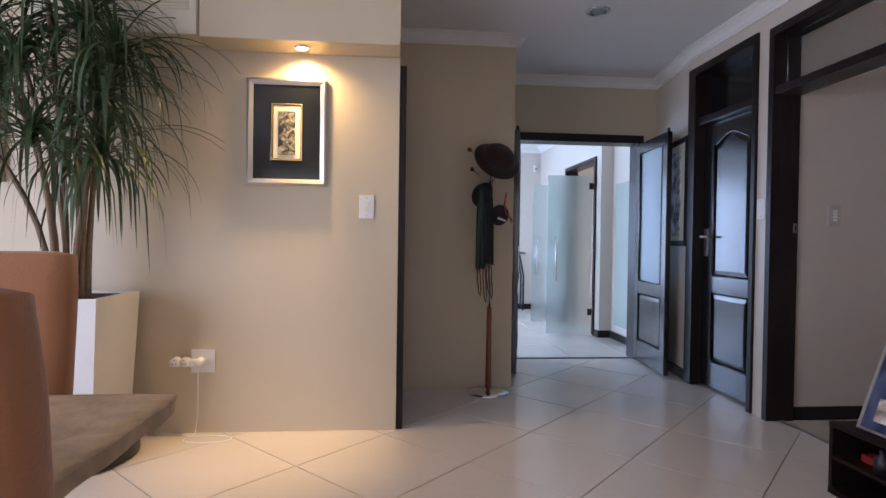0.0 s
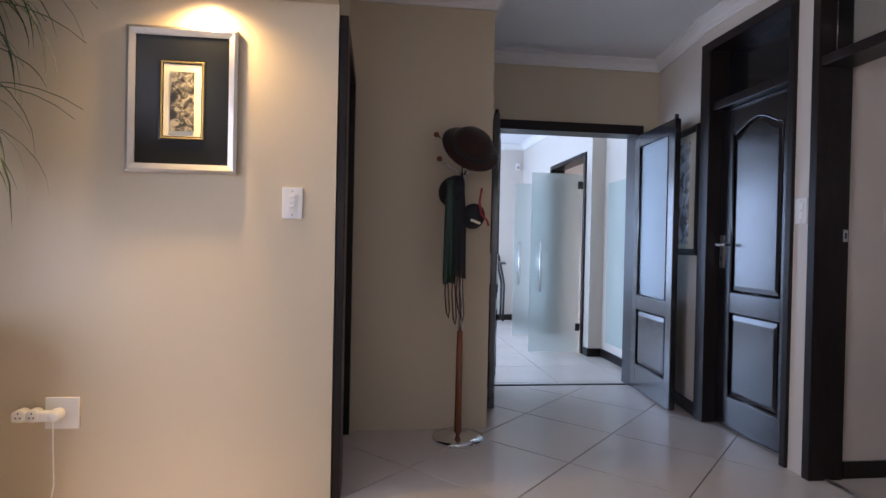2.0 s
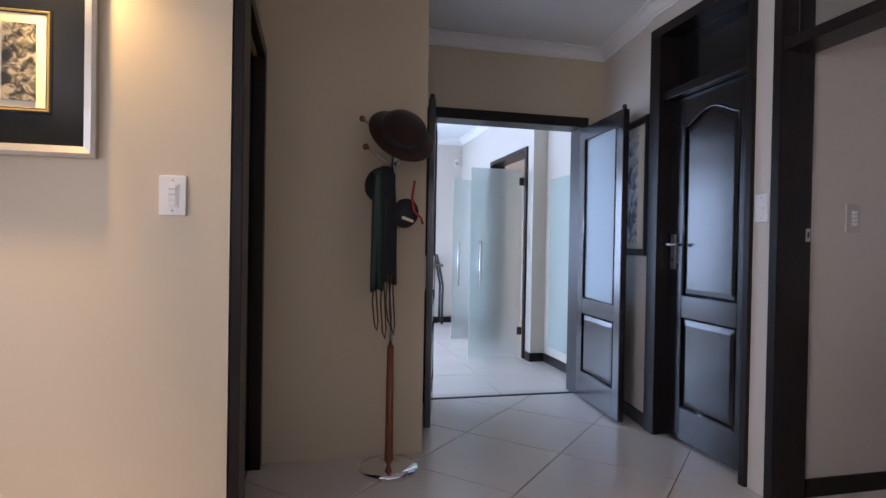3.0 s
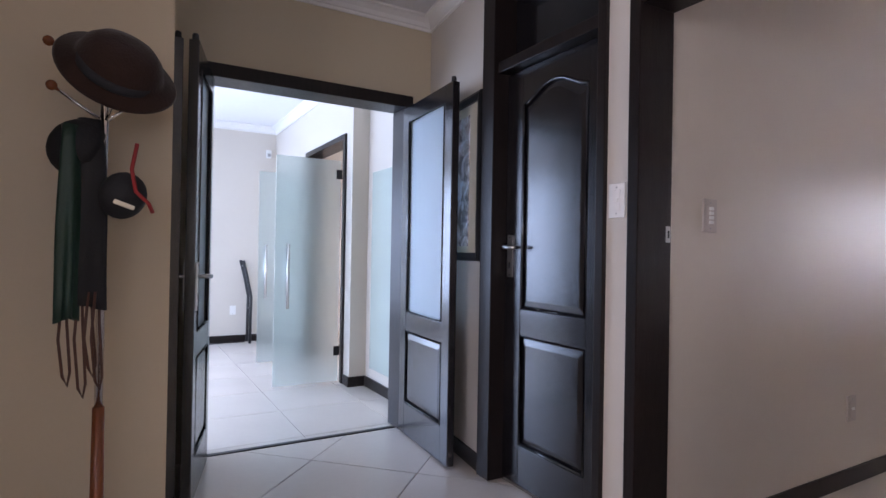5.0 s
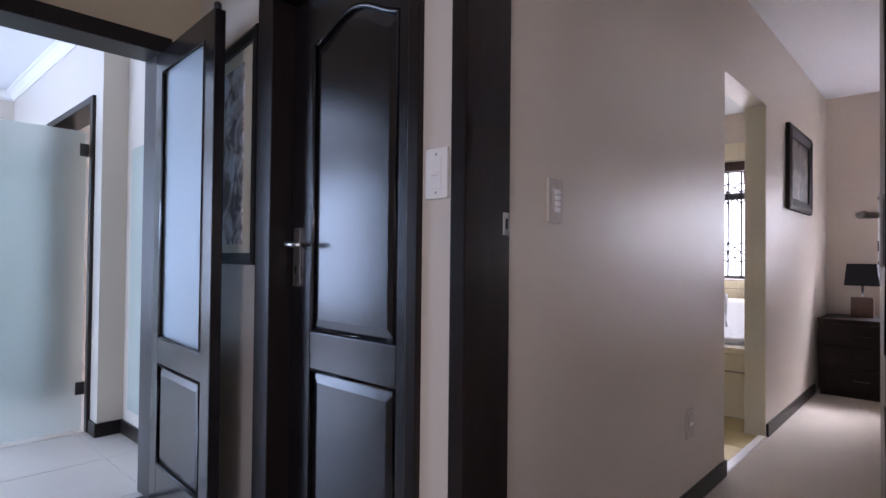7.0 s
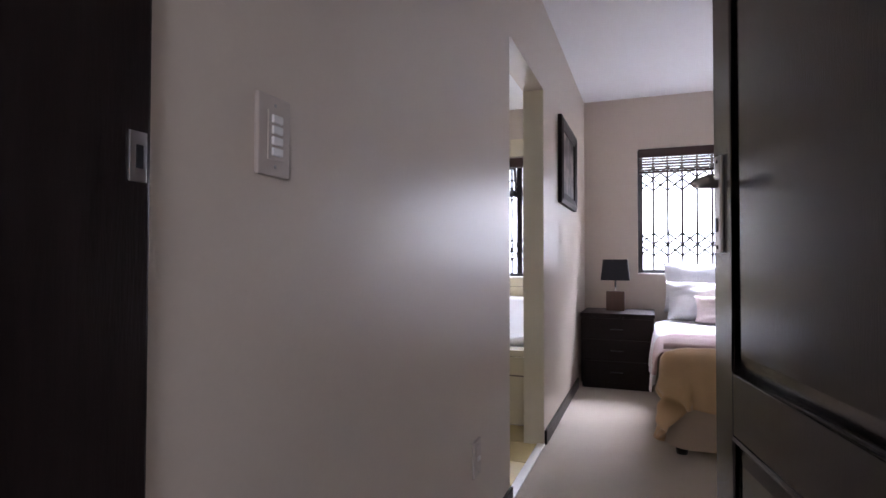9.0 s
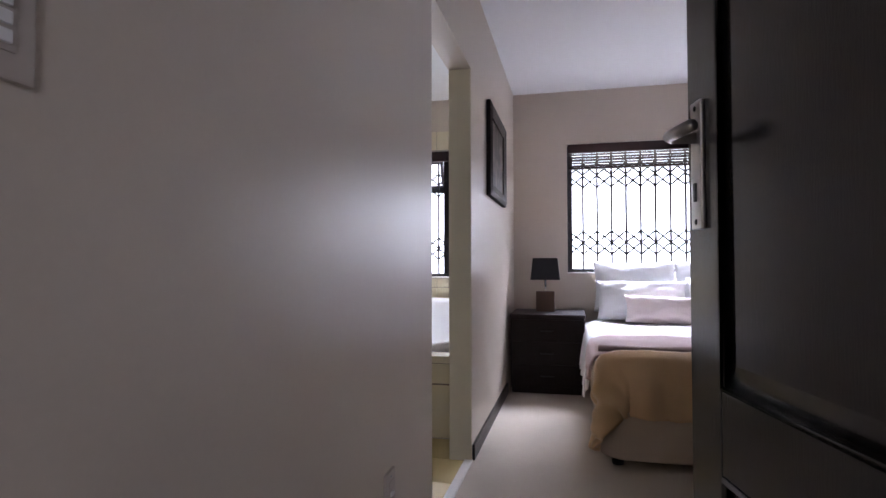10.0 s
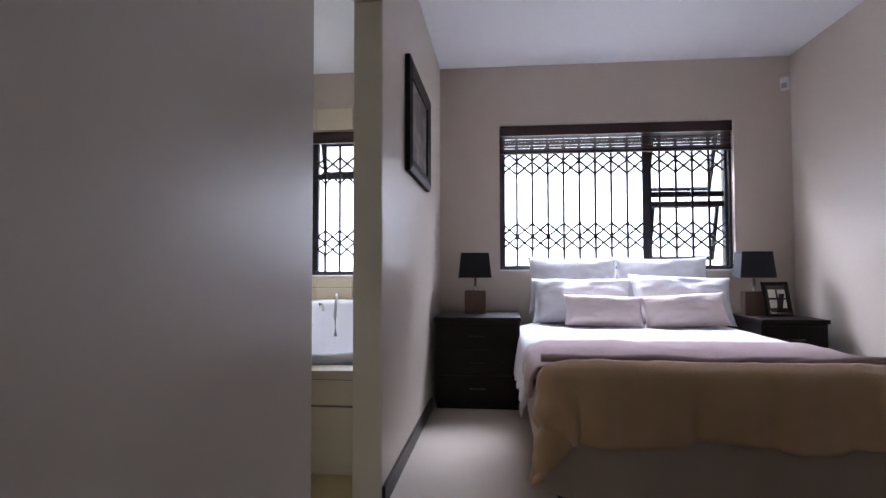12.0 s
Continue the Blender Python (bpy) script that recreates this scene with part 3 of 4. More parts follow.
tube(bm, [(2.2, 11.33, 0.008), (2.5, 11.36, 0.008), (2.8, 11.31, 0.008), (3.1, 11.38, 0.008), (3.3, 11.37, 0.008)], 0.006, 8)
solid("floor_cable", bm, BLACKMETAL, "black cable lying along the skirting", "cable", smooth=True)

sock = thing("double_socket", pose(0.185, 5.655, 0.41), "white wall socket with a plugged-in adapter", "socket")
part("cover", B(-0.065, -0.011, -0.065, 0.065, -0.0005, 0.065, 0.003), PLASTIC, sock)
bm = lathe([(0.024, 0), (0.026, 0.02), (0.022, 0.05), (0.012, 0.055)], 20)
bmesh.ops.rotate(bm, verts=bm.verts, cent=(0, 0, 0), matrix=Matrix.Rotation(radians(90), 3, "X"))
bmesh.ops.translate(bm, verts=bm.verts, vec=(-0.01, -0.01, 0.0))
part("plug", bm, PLASTIC, sock, "", True)
adapter = part("adapter", B(-0.165, -0.062, -0.022, -0.02, -0.020, 0.018, 0.008), PLASTIC, sock, "white multi-way plug adapter")
for cx in (-0.135, -0.085):
    bm = lathe([(0.026, 0), (0.026, 0.040), (0.022, 0.044)], 20)
    bmesh.ops.rotate(bm, verts=bm.verts, cent=(0, 0, 0), matrix=Matrix.Rotation(radians(90), 3, "X"))
    bmesh.ops.translate(bm, verts=bm.verts, vec=(cx, -0.022, 0.004))
    part("outlet", bm, PLASTIC, adapter, "", True)
    for dx, dz in ((0, 0.012), (-0.008, -0.006), (0.008, -0.006)):
        part("pin_hole", ball(bmesh.new(), (cx + dx, -0.0665, 0.004 + dz), 0.0035, (1, 0.4, 1), 8), BLACKMETAL, adapter)
bm = bmesh.new()
pts = [(0.175, 5.60, 0.39), (0.17, 5.61, 0.30), (0.165, 5.63, 0.12), (0.16, 5.60, 0.012)]
pts += [(0.25 + 0.13 * math.cos(a), 5.53 + 0.06 * math.sin(a), 0.008) for a in [2.6 + k * 0.5 for k in range(13)]]
pts += [(0.0, 5.62, 0.008), (-0.12, 5.635, 0.008)]
tube(bm, pts, 0.0028, 8)
solid("lamp_cord", bm, PLASTIC, "thin white cord looped on the tiles", "cable", smooth=True)


# ---- pictures ----
def frame_ring(bm, w, h, bw, y0, y1, slope=0.0):
    """A mitred frame ring facing -y, from the outer size w x h inwards by bw."""
    loops = []
    for inset, y in ((0, y0), (0, y1 + slope), (bw * 0.35, y1), (bw, y1 + slope * 1.5), (bw, y0)):
        loops.append([bm.verts.new((sx * (w / 2 - inset), y, sz * (h / 2 - inset))) for sx, sz in ((-1, -1), (1, -1), (1, 1), (-1, 1))])
    for a, b in zip(loops, loops[1:] + loops[:1]):
        for i in range(4):
            bm.faces.new((a[i], a[(i + 1) % 4], b[(i + 1) % 4], b[i]))
    bmesh.ops.recalc_face_normals(bm, faces=bm.faces)
    return bm


pic = thing("framed_picture", pose(0.638, 5.655, 1.715), "silver framed black mounted relief lit by a spotlight", "picture")
part("frame", frame_ring(bmesh.new(), 0.445, 0.605, 0.036, -0.002, -0.028, 0.006), SILVER, pic, "silver leaf frame")
part("mount", B(-0.19, -0.013, -0.27, 0.19, -0.004, 0.27), BLACKMAT, pic, "black mount")
part("slip", frame_ring(bmesh.new(), 0.185, 0.335, 0.012, -0.013, -0.018, 0.001), BLACKMAT, pic)
part("slip", frame_ring(bmesh.new(), 0.172, 0.322, 0.007, -0.013, -0.020, 0.001), GOLD, pic, "gold slip")
part("paper", B(-0.075, -0.016, -0.150, 0.075, -0.0135, 0.150), IVORY, pic, "ivory paper")
part("relief", B(-0.048, -0.019, -0.128, 0.048, -0.0162, 0.118, 0.001), PRINT_GREY, pic, "grey embossed relief")

cp = thing("framed_picture", pose(3.669, 6.985, 1.545, 0, 0, -97.8), "black framed street print on the hall wall", "picture")
part("frame", frame_ring(bmesh.new(), 0.52, 0.90, 0.045, -0.002, -0.034, 0.006), BLACKMETAL, cp, "black frame")
# the wide pale band right of the print is a painted glass reflection
part("mount", B(-0.216, -0.012, -0.406, 0.216, -0.006, 0.406), IVORY, cp, "pale sheet with the glass reflection painted in")
part("print", B(-0.17, -0.015, -0.37, 0.10, -0.0115, 0.35), PRINT_CITY, cp, "pale street print")

bp = thing("framed_picture", pose(7.58, 5.725, 1.82), "dark framed portrait-format print on the bedroom wall", "picture")
part("frame", frame_ring(bmesh.new(), 0.83, 0.62, 0.085, -0.002, -0.040, 0.010), ESPRESSO, bp, "dark wooden frame")
part("print", B(-0.33, -0.016, -0.226, 0.33, -0.008, 0.226), PRINT_DARK, bp, "dark print")
lp = thing("framed_picture", pose(-1.08, 5.655, 1.70), "silver framed picture beside the plant", "picture")
part("frame", frame_ring(bmesh.new(), 0.42, 0.60, 0.036, -0.002, -0.045, 0.010), SILVER, lp, "silver leaf frame")
part("mount", B(-0.176, -0.022, -0.266, 0.176, -0.012, 0.266), BLACKMAT, lp)


# ---- small fittings ----
def downlight(name, m, r, lit):
    d = thing(name, m, "lit recessed halogen spotlight in a chrome ring" if lit else "unlit recessed downlight with a chrome ring", "spotlight")
    part("ring", lathe([(r * 0.70, -0.004), (r * 0.72, -0.008), (r * 0.94, -0.008), (r, -0.001), (r * 0.70, 0.0)], 36), CHROME, d, "", True)
    part("lamp", lathe([(r * 0.62, -0.004), (r * 0.3, -0.0055), (0, -0.006)], 24), BULB if lit else GREYPLASTIC, d, "glowing lamp" if lit else "", True)
    return d


downlight("spotlight", pose(0.735, 5.545, 2.164), 0.048, True)
downlight("ceiling_downlight", pose(2.60, 6.06, CEIL), 0.085, False)


def sensor(m, label):
    s = thing("alarm_sensor", m, label, "sensor")
    part("housing", B(-0.03, -0.045, -0.05, 0.03, 0, 0.05, 0.010), PLASTIC, s)
    part("lens", B(-0.02, -0.050, -0.035, 0.02, -0.043, 0.005, 0.004), GREYPLASTIC, s)


sensor(pose(8.80, 3.02, 2.42, 0, 0, -135) @ pose(0, 0, 0, 8), "small white alarm sensor high in the corner")
sensor(pose(3.56, 11.449, 2.33), "small white alarm sensor in the far corner")

ac = thing("air_conditioner", pose(-0.22, 5.652, 2.18), "cream wall-mounted air conditioner with slatted front", "air conditioner")
part("body", B(-0.42, -0.19, 0.0, 0.42, 0, 0.32, 0.018), IVORY, ac)
for i in range(11):
    part("slat", B(-0.38, -0.197, 0.13 + i * 0.0155, 0.38, -0.1885, 0.139 + i * 0.0155, 0.001), IVORY, ac)
ac2 = thing("air_conditioner", pose(2.35, 11.45, 2.12), "white wall-mounted air conditioner on the far wall", "air conditioner")
part("body", B(-0.42, -0.20, 0.0, 0.15, 0, 0.29, 0.02), PLASTIC, ac2)
part("flap", B(-0.38, -0.19, -0.004, 0.11, -0.06, 0.004, 0.001), GREYPLASTIC, ac2)

# folded metal stand leaning by the far wall
st = thing("folded_stand", pose(3.28, 11.30, 0), "folded black metal stand leaning on the far wall", "stand")
for dy in (-0.10, 0.08):
    bm = bmesh.new()
    tube(bm, [(0.05, dy, 0.012), (0.055, dy + 0.01, 0.35), (0.06, dy + 0.02, 0.56), (0.02, dy + 0.04, 0.78), (-0.03, dy + 0.055, 1.0)], 0.017, 8)
    part("leg", bm, BLACKMETAL, st, "", True)
for z, x in ((0.42, 0.057), (0.93, -0.015)):
    bm = bmesh.new()
    tube(bm, [(x, -0.08, z), (x, 0.12, z)], 0.010, 8)
    part("crossbar", bm, BLACKMETAL, st, "", True)


# ---- coat stand ----
CS = (1.947, 6.39)
cs = thing("coat_stand", pose(CS[0], CS[1], 0), "chrome and red wood coat stand on a round base", "coat stand")
part("base", lathe([(0.148, 0), (0.150, 0.012), (0.146, 0.022), (0.10, 0.030), (0.04, 0.036), (0.03, 0.045)], 48), CHROME, cs, "round polished chrome base", True)
part("lower_pole", lathe([(0.022, 0.040), (0.020, 0.3), (0.017, 0.63)], 20), REDWOOD, cs, "varnished red wood pole", True)
part("upper_pole", lathe([(0.0125, 0.628), (0.0125, 1.60), (0.020, 1.605), (0.020, 1.645), (0.0125, 1.65), (0.010, 1.70)], 20), CHROME, cs, "chrome upper pole", True)
for k, (ang, z0, z1, rr) in enumerate(((178, 1.54, 1.63, 0.14), (160, 1.66, 1.78, 0.165), (20, 1.54, 1.66, 0.13), (300, 1.54, 1.65, 0.13))):
    c, s = math.cos(radians(ang)), math.sin(radians(ang))
    bm = bmesh.new()
    tube(bm, [(0.01 * c, 0.01 * s, z0), (rr * 0.5 * c, rr * 0.5 * s, z0 + (z1 - z0) * 0.45), (rr * c, rr * s, z1)], 0.0055, 8)
    hook = part("hook", bm, CHROME, cs, "", True)
    part("knob", ball(bmesh.new(), (rr * c, rr * s, z1), 0.016), REDWOOD, hook, "turned wooden knob", True)

hat = thing("hat", pose(CS[0] + 0.035, CS[1] - 0.03, 1.69, 52, 24, 0) @ Matrix.Scale(0.92, 4), "dark brown felt hat hung on the coat stand", "hat")
bm = lathe([(0.09, 0.005), (0.165, -0.012), (0.178, -0.004), (0.172, 0.006), (0.135, 0.016), (0.125, 0.035), (0.112, 0.075), (0.085, 0.108), (0.045, 0.122), (0, 0.124)], 40)
for v in bm.verts:
    v.co.x *= 1.08
    v.co.z += 0.006 * math.cos(2 * math.atan2(v.co.y, v.co.x)) * (v.co.xy.length / 0.17)
part("crown", bm, FELT, hat, "", True)
part("band", lathe([(0.136, 0.020), (0.137, 0.024), (0.130, 0.045), (0.126, 0.046)], 40), BLACKCLOTH, hat, "", True)


def folded_cloth(bm, top, w, d, h, folds, seed, taper=0.75):
    """Hanging cloth with vertical folds, as a closed tube of irregular section."""
    n, rows = 36, 14
    rings = []
    for j in range(rows + 1):
        f = j / rows
        ring = []
        for i in range(n):
            a = 2 * math.pi * i / n
            k = 1 + 0.16 * math.sin(folds * a + seed + 1.5 * f) * (0.3 + f) + 0.06 * math.sin(3 * a + 5 * f + seed)
            s = taper + (1 - taper) * math.sin(min(1, f * 1.6) * math.pi / 2)
            ring.append(bm.verts.new((top[0] + w * s * k * math.cos(a), top[1] + d * s * k * math.sin(a), top[2] - h * f - 0.01 * math.sin(2 * a + seed) * f)))
        rings.append(ring)
    for a, b in zip(rings, rings[1:]):
        for i in range(n):
            bm.faces.new((a[i], b[i], b[(i + 1) % n], a[(i + 1) % n]))
    bm.faces.new(rings[0])
    bm.faces.new(rings[-1][::-1])
    return bm


solid("hanging_bag", folded_cloth(bmesh.new(), (CS[0] - 0.085, CS[1] - 0.075, 1.50), 0.030, 0.035, 0.58, 5, 0.6), GREENCLOTH, "dark green folded bag hung on the coat stand", "bag", smooth=True)
solid("hanging_jacket", folded_cloth(bmesh.new(), (CS[0] - 0.038, CS[1] - 0.035, 1.53), 0.052, 0.045, 0.58, 4, 2.1, 0.6), BLACKCLOTH, "black folded garment hung on the coat stand", "garment", smooth=True)
bm = ball(bmesh.new(), (0, 0, 0), 0.09, (1.0, 0.7, 0.9), 20)
for v in bm.verts:
    v.co.z = max(v.co.z, -0.035)
solid("dark_cap", bm, BLACKCLOTH, "dark cloth cap hung on the coat stand", "cap", smooth=True).matrix_world = pose(CS[0] - 0.065, CS[1] - 0.03, 1.44, 20, -60, 0)
cap = thing("peaked_hat", pose(CS[0] + 0.055, CS[1] - 0.05, 1.30, 0, 20, 0), "black cap with a red edge hung on the stand", "cap")
bm = ball(bmesh.new(), (0, 0, 0), 0.075, (0.9, 0.8, 1.0), 20)
part("crown", bm, BLACKCLOTH, cap, "", True)
bm = bmesh.new()
tube(bm, [(-0.02, -0.062, 0.16), (-0.005, -0.066, 0.08), (0.03, -0.068, 0.02), (0.075, -0.06, 0.0), (0.095, -0.04, -0.02)], 0.006, 8)
part("trim", bm, REDCLOTH, cap, "red trim", True)
bm = B(-0.015, -0.064, -0.036, 0.045, -0.050, -0.022, 0.004)
part("patch", bm, IVORY, cap, "pale patch")
for k, (dx, z1) in enumerate(((-0.095, 0.72), (-0.055, 0.68), (-0.03, 0.74), (-0.012, 0.70))):
    bm = bmesh.new()
    tube(bm, [(CS[0] + dx, CS[1] - 0.07, 1.0), (CS[0] + dx - 0.008, CS[1] - 0.078, 0.86), (CS[0] + dx + 0.004, CS[1] - 0.075, z1 + 0.03), (CS[0] + dx + 0.016, CS[1] - 0.07, z1), (CS[0] + dx + 0.022, CS[1] - 0.065, z1 + 0.04), (CS[0] + dx + 0.012, CS[1] - 0.06, 0.90), (CS[0] + dx + 0.008, CS[1] - 0.06, 1.0)], 0.0045, 6)
    solid("leash", bm, STRAP, "thin brown leather leash hanging from the stand", "leash", "leashes", True)


# ---- dining corner ----
table = thing("dining_table", pose(0.775, 3.735, 0), "dining table with a rough brown stone top", "table")
bm = B(-1.55, -0.58, 0.72, 0.0, 0.0, 0.75)
bmesh.ops.subdivide_edges(bm, edges=bm.edges, cuts=30, use_grid_fill=True)
for v in bm.verts:
    edge = min(-v.co.x, -v.co.y, v.co.x + 1.55, v.co.y + 0.58)
    q = noise.noise(Vector((v.co.x * 14, v.co.y * 14, v.co.z * 20)))
    if edge < 0.001:
        v.co.x += 0.006 * q
        v.co.y += 0.006 * noise.noise(Vector((v.co.y * 15, v.co.x * 15, 3)))
    elif v.co.z > 0.74:
        v.co.z += 0.008 * q + 0.004 * noise.noise(Vector((v.co.x * 40, v.co.y * 40, 1)))
    if math.hypot(v.co.x, v.co.y) < 0.03:
        v.co.x -= 0.008
        v.co.y -= 0.008
part("tabletop", bm, STONE, table, "rough brown stone slab", True)
for x in (-1.25, -0.42):
    part("pedestal", B(x - 0.10, -0.46, 0.0, x + 0.10, -0.12, 0.72, 0.008), STONE, table)


def padded(x0, y0, z0, x1, y1, z1, r):
    bm = B(x0, y0, z0, x1, y1, z1)
    bmesh.ops.subdivide_edges(bm, edges=bm.edges, cuts=6, use_grid_fill=True)
    for v in bm.verts:
        c = Vector((min(max(v.co.x, x0 + r), x1 - r), min(max(v.co.y, y0 + r), y1 - r), min(max(v.co.z, z0 + r), z1 - r)))
        d = v.co - c
        if d.length > r:
            v.co = c + d.normalized() * r
    return bm


def dining_chair(m):
    c = thing("dining_chair", m, "high-backed tan suede dining chair at the stone table", "chair", "dining chairs")
    part("seat", padded(-0.23, -0.23, 0.36, 0.23, 0.20, 0.48, 0.035), SUEDE, c, "", True)
    bm = padded(-0.235, 0.20, 0.30, 0.235, 0.29, 1.06, 0.035)
    for v in bm.verts:
        v.co.y += 0.10 * max(0, v.co.z - 0.45)
    part("backrest", bm, SUEDE, c, "", True)
    for x in (-0.20, 0.20):
        for y in (-0.19, 0.22):
            part("leg", B(x - 0.022, y - 0.022, 0, x + 0.022, y + 0.022, 0.37, 0.004), ESPRESSO, c)
    return c


chair = dining_chair(pose(0.05, 3.93, 0, 0, 0, 3))
copy_thing(chair, pose(0.655, 3.32, 0, 0, 0, 180))

tray = solid("plant_tray", lathe([(0.30, 0.0), (0.325, 0.01), (0.325, 0.075), (0.315, 0.085), (0.305, 0.075), (0.30, 0.03), (0, 0.025)], 48, (-0.36, 5.31, 0)), BLACKMETAL, "dark round tray under the planter", "tray", smooth=True)
pot = thing("planter", pose(-0.365, 5.375, 0.027), "tall square white planter, scuffed and tapered", "planter")
bm = bmesh.new()
loops = []
for s, z in ((0.19, 0.0), (0.225, 0.775), (0.225, 0.785), (0.205, 0.785), (0.20, 0.74)):
    loops.append([bm.verts.new((sx * s, sy * s, z)) for sx, sy in ((-1, -1), (1, -1), (1, 1), (-1, 1))])
for a, b in zip(loops, loops[1:]):
    for i in range(4):
        bm.faces.new((a[i], a[(i + 1) % 4], b[(i + 1) % 4], b[i]))
bm.faces.new(loops[0][::-1])
part("body", bm, POTWHITE, pot)
part("soil", B(-0.203, -0.203, 0.70, 0.203, 0.203, 0.772, 0.003), SOIL, pot)


# dracaena: bare stems that carry tufts of long arching leaves
plant = thing("dracaena_plant", pose(-0.365, 5.32, 0.76), "potted dracaena with bare stems and long drooping leaves", "plant")
rng = random.Random(5)
heads = []
part("stump", lathe([(0.058, 0), (0.055, 0.08), (0.06, 0.14), (0.05, 0.16), (0, 0.155)], 16, (0.0, -0.03, 0)), BARK, plant, "", True)
for sx, sy, hx, hy, hz in ((0.02, -0.02, -0.10, -0.22, 1.20), (0.07, 0.0, 0.20, -0.10, 1.05), (-0.05, 0.02, -0.33, -0.10, 1.34), (0.03, 0.05, 0.10, -0.06, 1.42), (-0.02, -0.05, 0.02, -0.30, 0.86), (0.09, 0.02, 0.26, -0.06, 1.28), (-0.07, 0.0, -0.48, -0.22, 1.05), (0.0, 0.0, -0.05, -0.12, 1.62), (0.05, -0.03, 0.24, -0.16, 0.80)):
    pts = []
    for i in range(9):
        f = i / 8
        pts.append((sx + (hx - sx) * f ** 2.2, sy + (hy - sy) * f ** 2.0, hz * f))
    bm = bmesh.new()
    tube(bm, pts, 0.016, 10, 0.010)
    part("stem", bm, BARK, plant, "", True)
    heads.append((hx, hy, hz))
for hx, hy, hz in heads:
    bm = bmesh.new()
    for k in range(70):
        az = rng.uniform(0, 2 * math.pi)
        up = rng.uniform(-0.25, 1.25)
        length = rng.uniform(0.42, 0.70)
        wide = rng.uniform(0.008, 0.0125)
        droop = rng.uniform(1.3, 2.6)
        p = Vector((hx, hy, hz - rng.uniform(0, 0.12)))
        side = Vector((-math.sin(az), math.cos(az), 0))
        n = 9
        prev = None
        for i in range(n + 1):
            f = i / n
            el = up - droop * f * 1.15
            el = max(el, -1.5)
            w = wide * (1 - f ** 2.2) * min(1, 0.5 + f * 4)
            if p.y + 5.32 > 5.63:
                p.y = 5.63 - 5.32
            lift = Vector((0, 0, 0.0025))
            ring = (bm.verts.new(p - side * w), bm.verts.new(p + lift * -1), bm.verts.new(p + side * w))
            if prev:
                bm.faces.new((prev[0], prev[1], ring[1], ring[0]))
                bm.faces.new((prev[1], prev[2], ring[2], ring[1]))
            prev = ring
            p = p + Vector((math.cos(az) * math.cos(el), math.sin(az) * math.cos(el), math.sin(el))) * (length / n)
    part("crown", bm, LEAF, plant, "tuft of narrow green leaves", True)

# low rack with a leaning photo board
rack = thing("low_rack", pose(3.22, 4.745, 0), "low dark wooden rack with open compartments", "shelf")
part("top", B(0, -0.95, 0.30, 0.38, 0, 0.322, 0.002), ESPRESSO, rack)
part("bottom", B(0, -0.95, 0.0, 0.38, 0, 0.03, 0.002), ESPRESSO, rack)
part("back", B(0.365, -0.95, 0.03, 0.38, 0, 0.30), ESPRESSO, rack)
part("shelf", B(0.004, -0.93, 0.155, 0.365, -0.02, 0.172, 0.002), ESPRESSO, rack)
for y in (-0.95, -0.485, -0.02):
    part("divider", B(0.002, y, 0.03, 0.365, y + 0.02, 0.30, 0.002), ESPRESSO, rack)
solid("red_box", B(3.30, 4.50, 0.172, 3.36, 4.66, 0.205, 0.006), REDCLOTH, "small red box lying in the dark rack", "box")
for k, y in enumerate((4.52, 4.33)):
    solid("bottle", lathe([(0.03, 0), (0.03, 0.06), (0.012, 0.08), (0.012, 0.10), (0, 0.101)], 16, (3.27, y, 0.1725)), BLACKMETAL, "small dark bottle in the dark rack", "bottle", "bottles in the rack", True)
board = thing("photo_board", pose(3.275, 4.64, 0.323, 0, 0, -90) @ pose(0, 0, 0, -20), "dark blue photo board in a silver frame", "poster")
part("frame", B(-0.006, -0.010, 0, 0.70, 0.012, 0.012, 0.002), SILVER, board)
part("frame", B(-0.012, -0.010, 0, 0.0, 0.012, 0.50, 0.002), SILVER, board)
part("frame", B(-0.006, -0.010, 0.49, 0.70, 0.012, 0.502, 0.002), SILVER, board)
part("sheet", B(0.0005, -0.004, 0.012, 0.70, 0.008, 0.49), PRINT_BLUE, board)
for u, v, w, h, m_ in ((0.05, 0.05, 0.09, 0.10, PRINT_CITY), (0.06, 0.20, 0.20, 0.10, PRINT_CITY), (0.18, 0.05, 0.12, 0.09, CAMEL), (0.06, 0.34, 0.10, 0.10, PRINT_GREY)):
    part("photo", B(u, -0.0065, v, u + w, -0.0035, v + h, 0.001), m_, board)


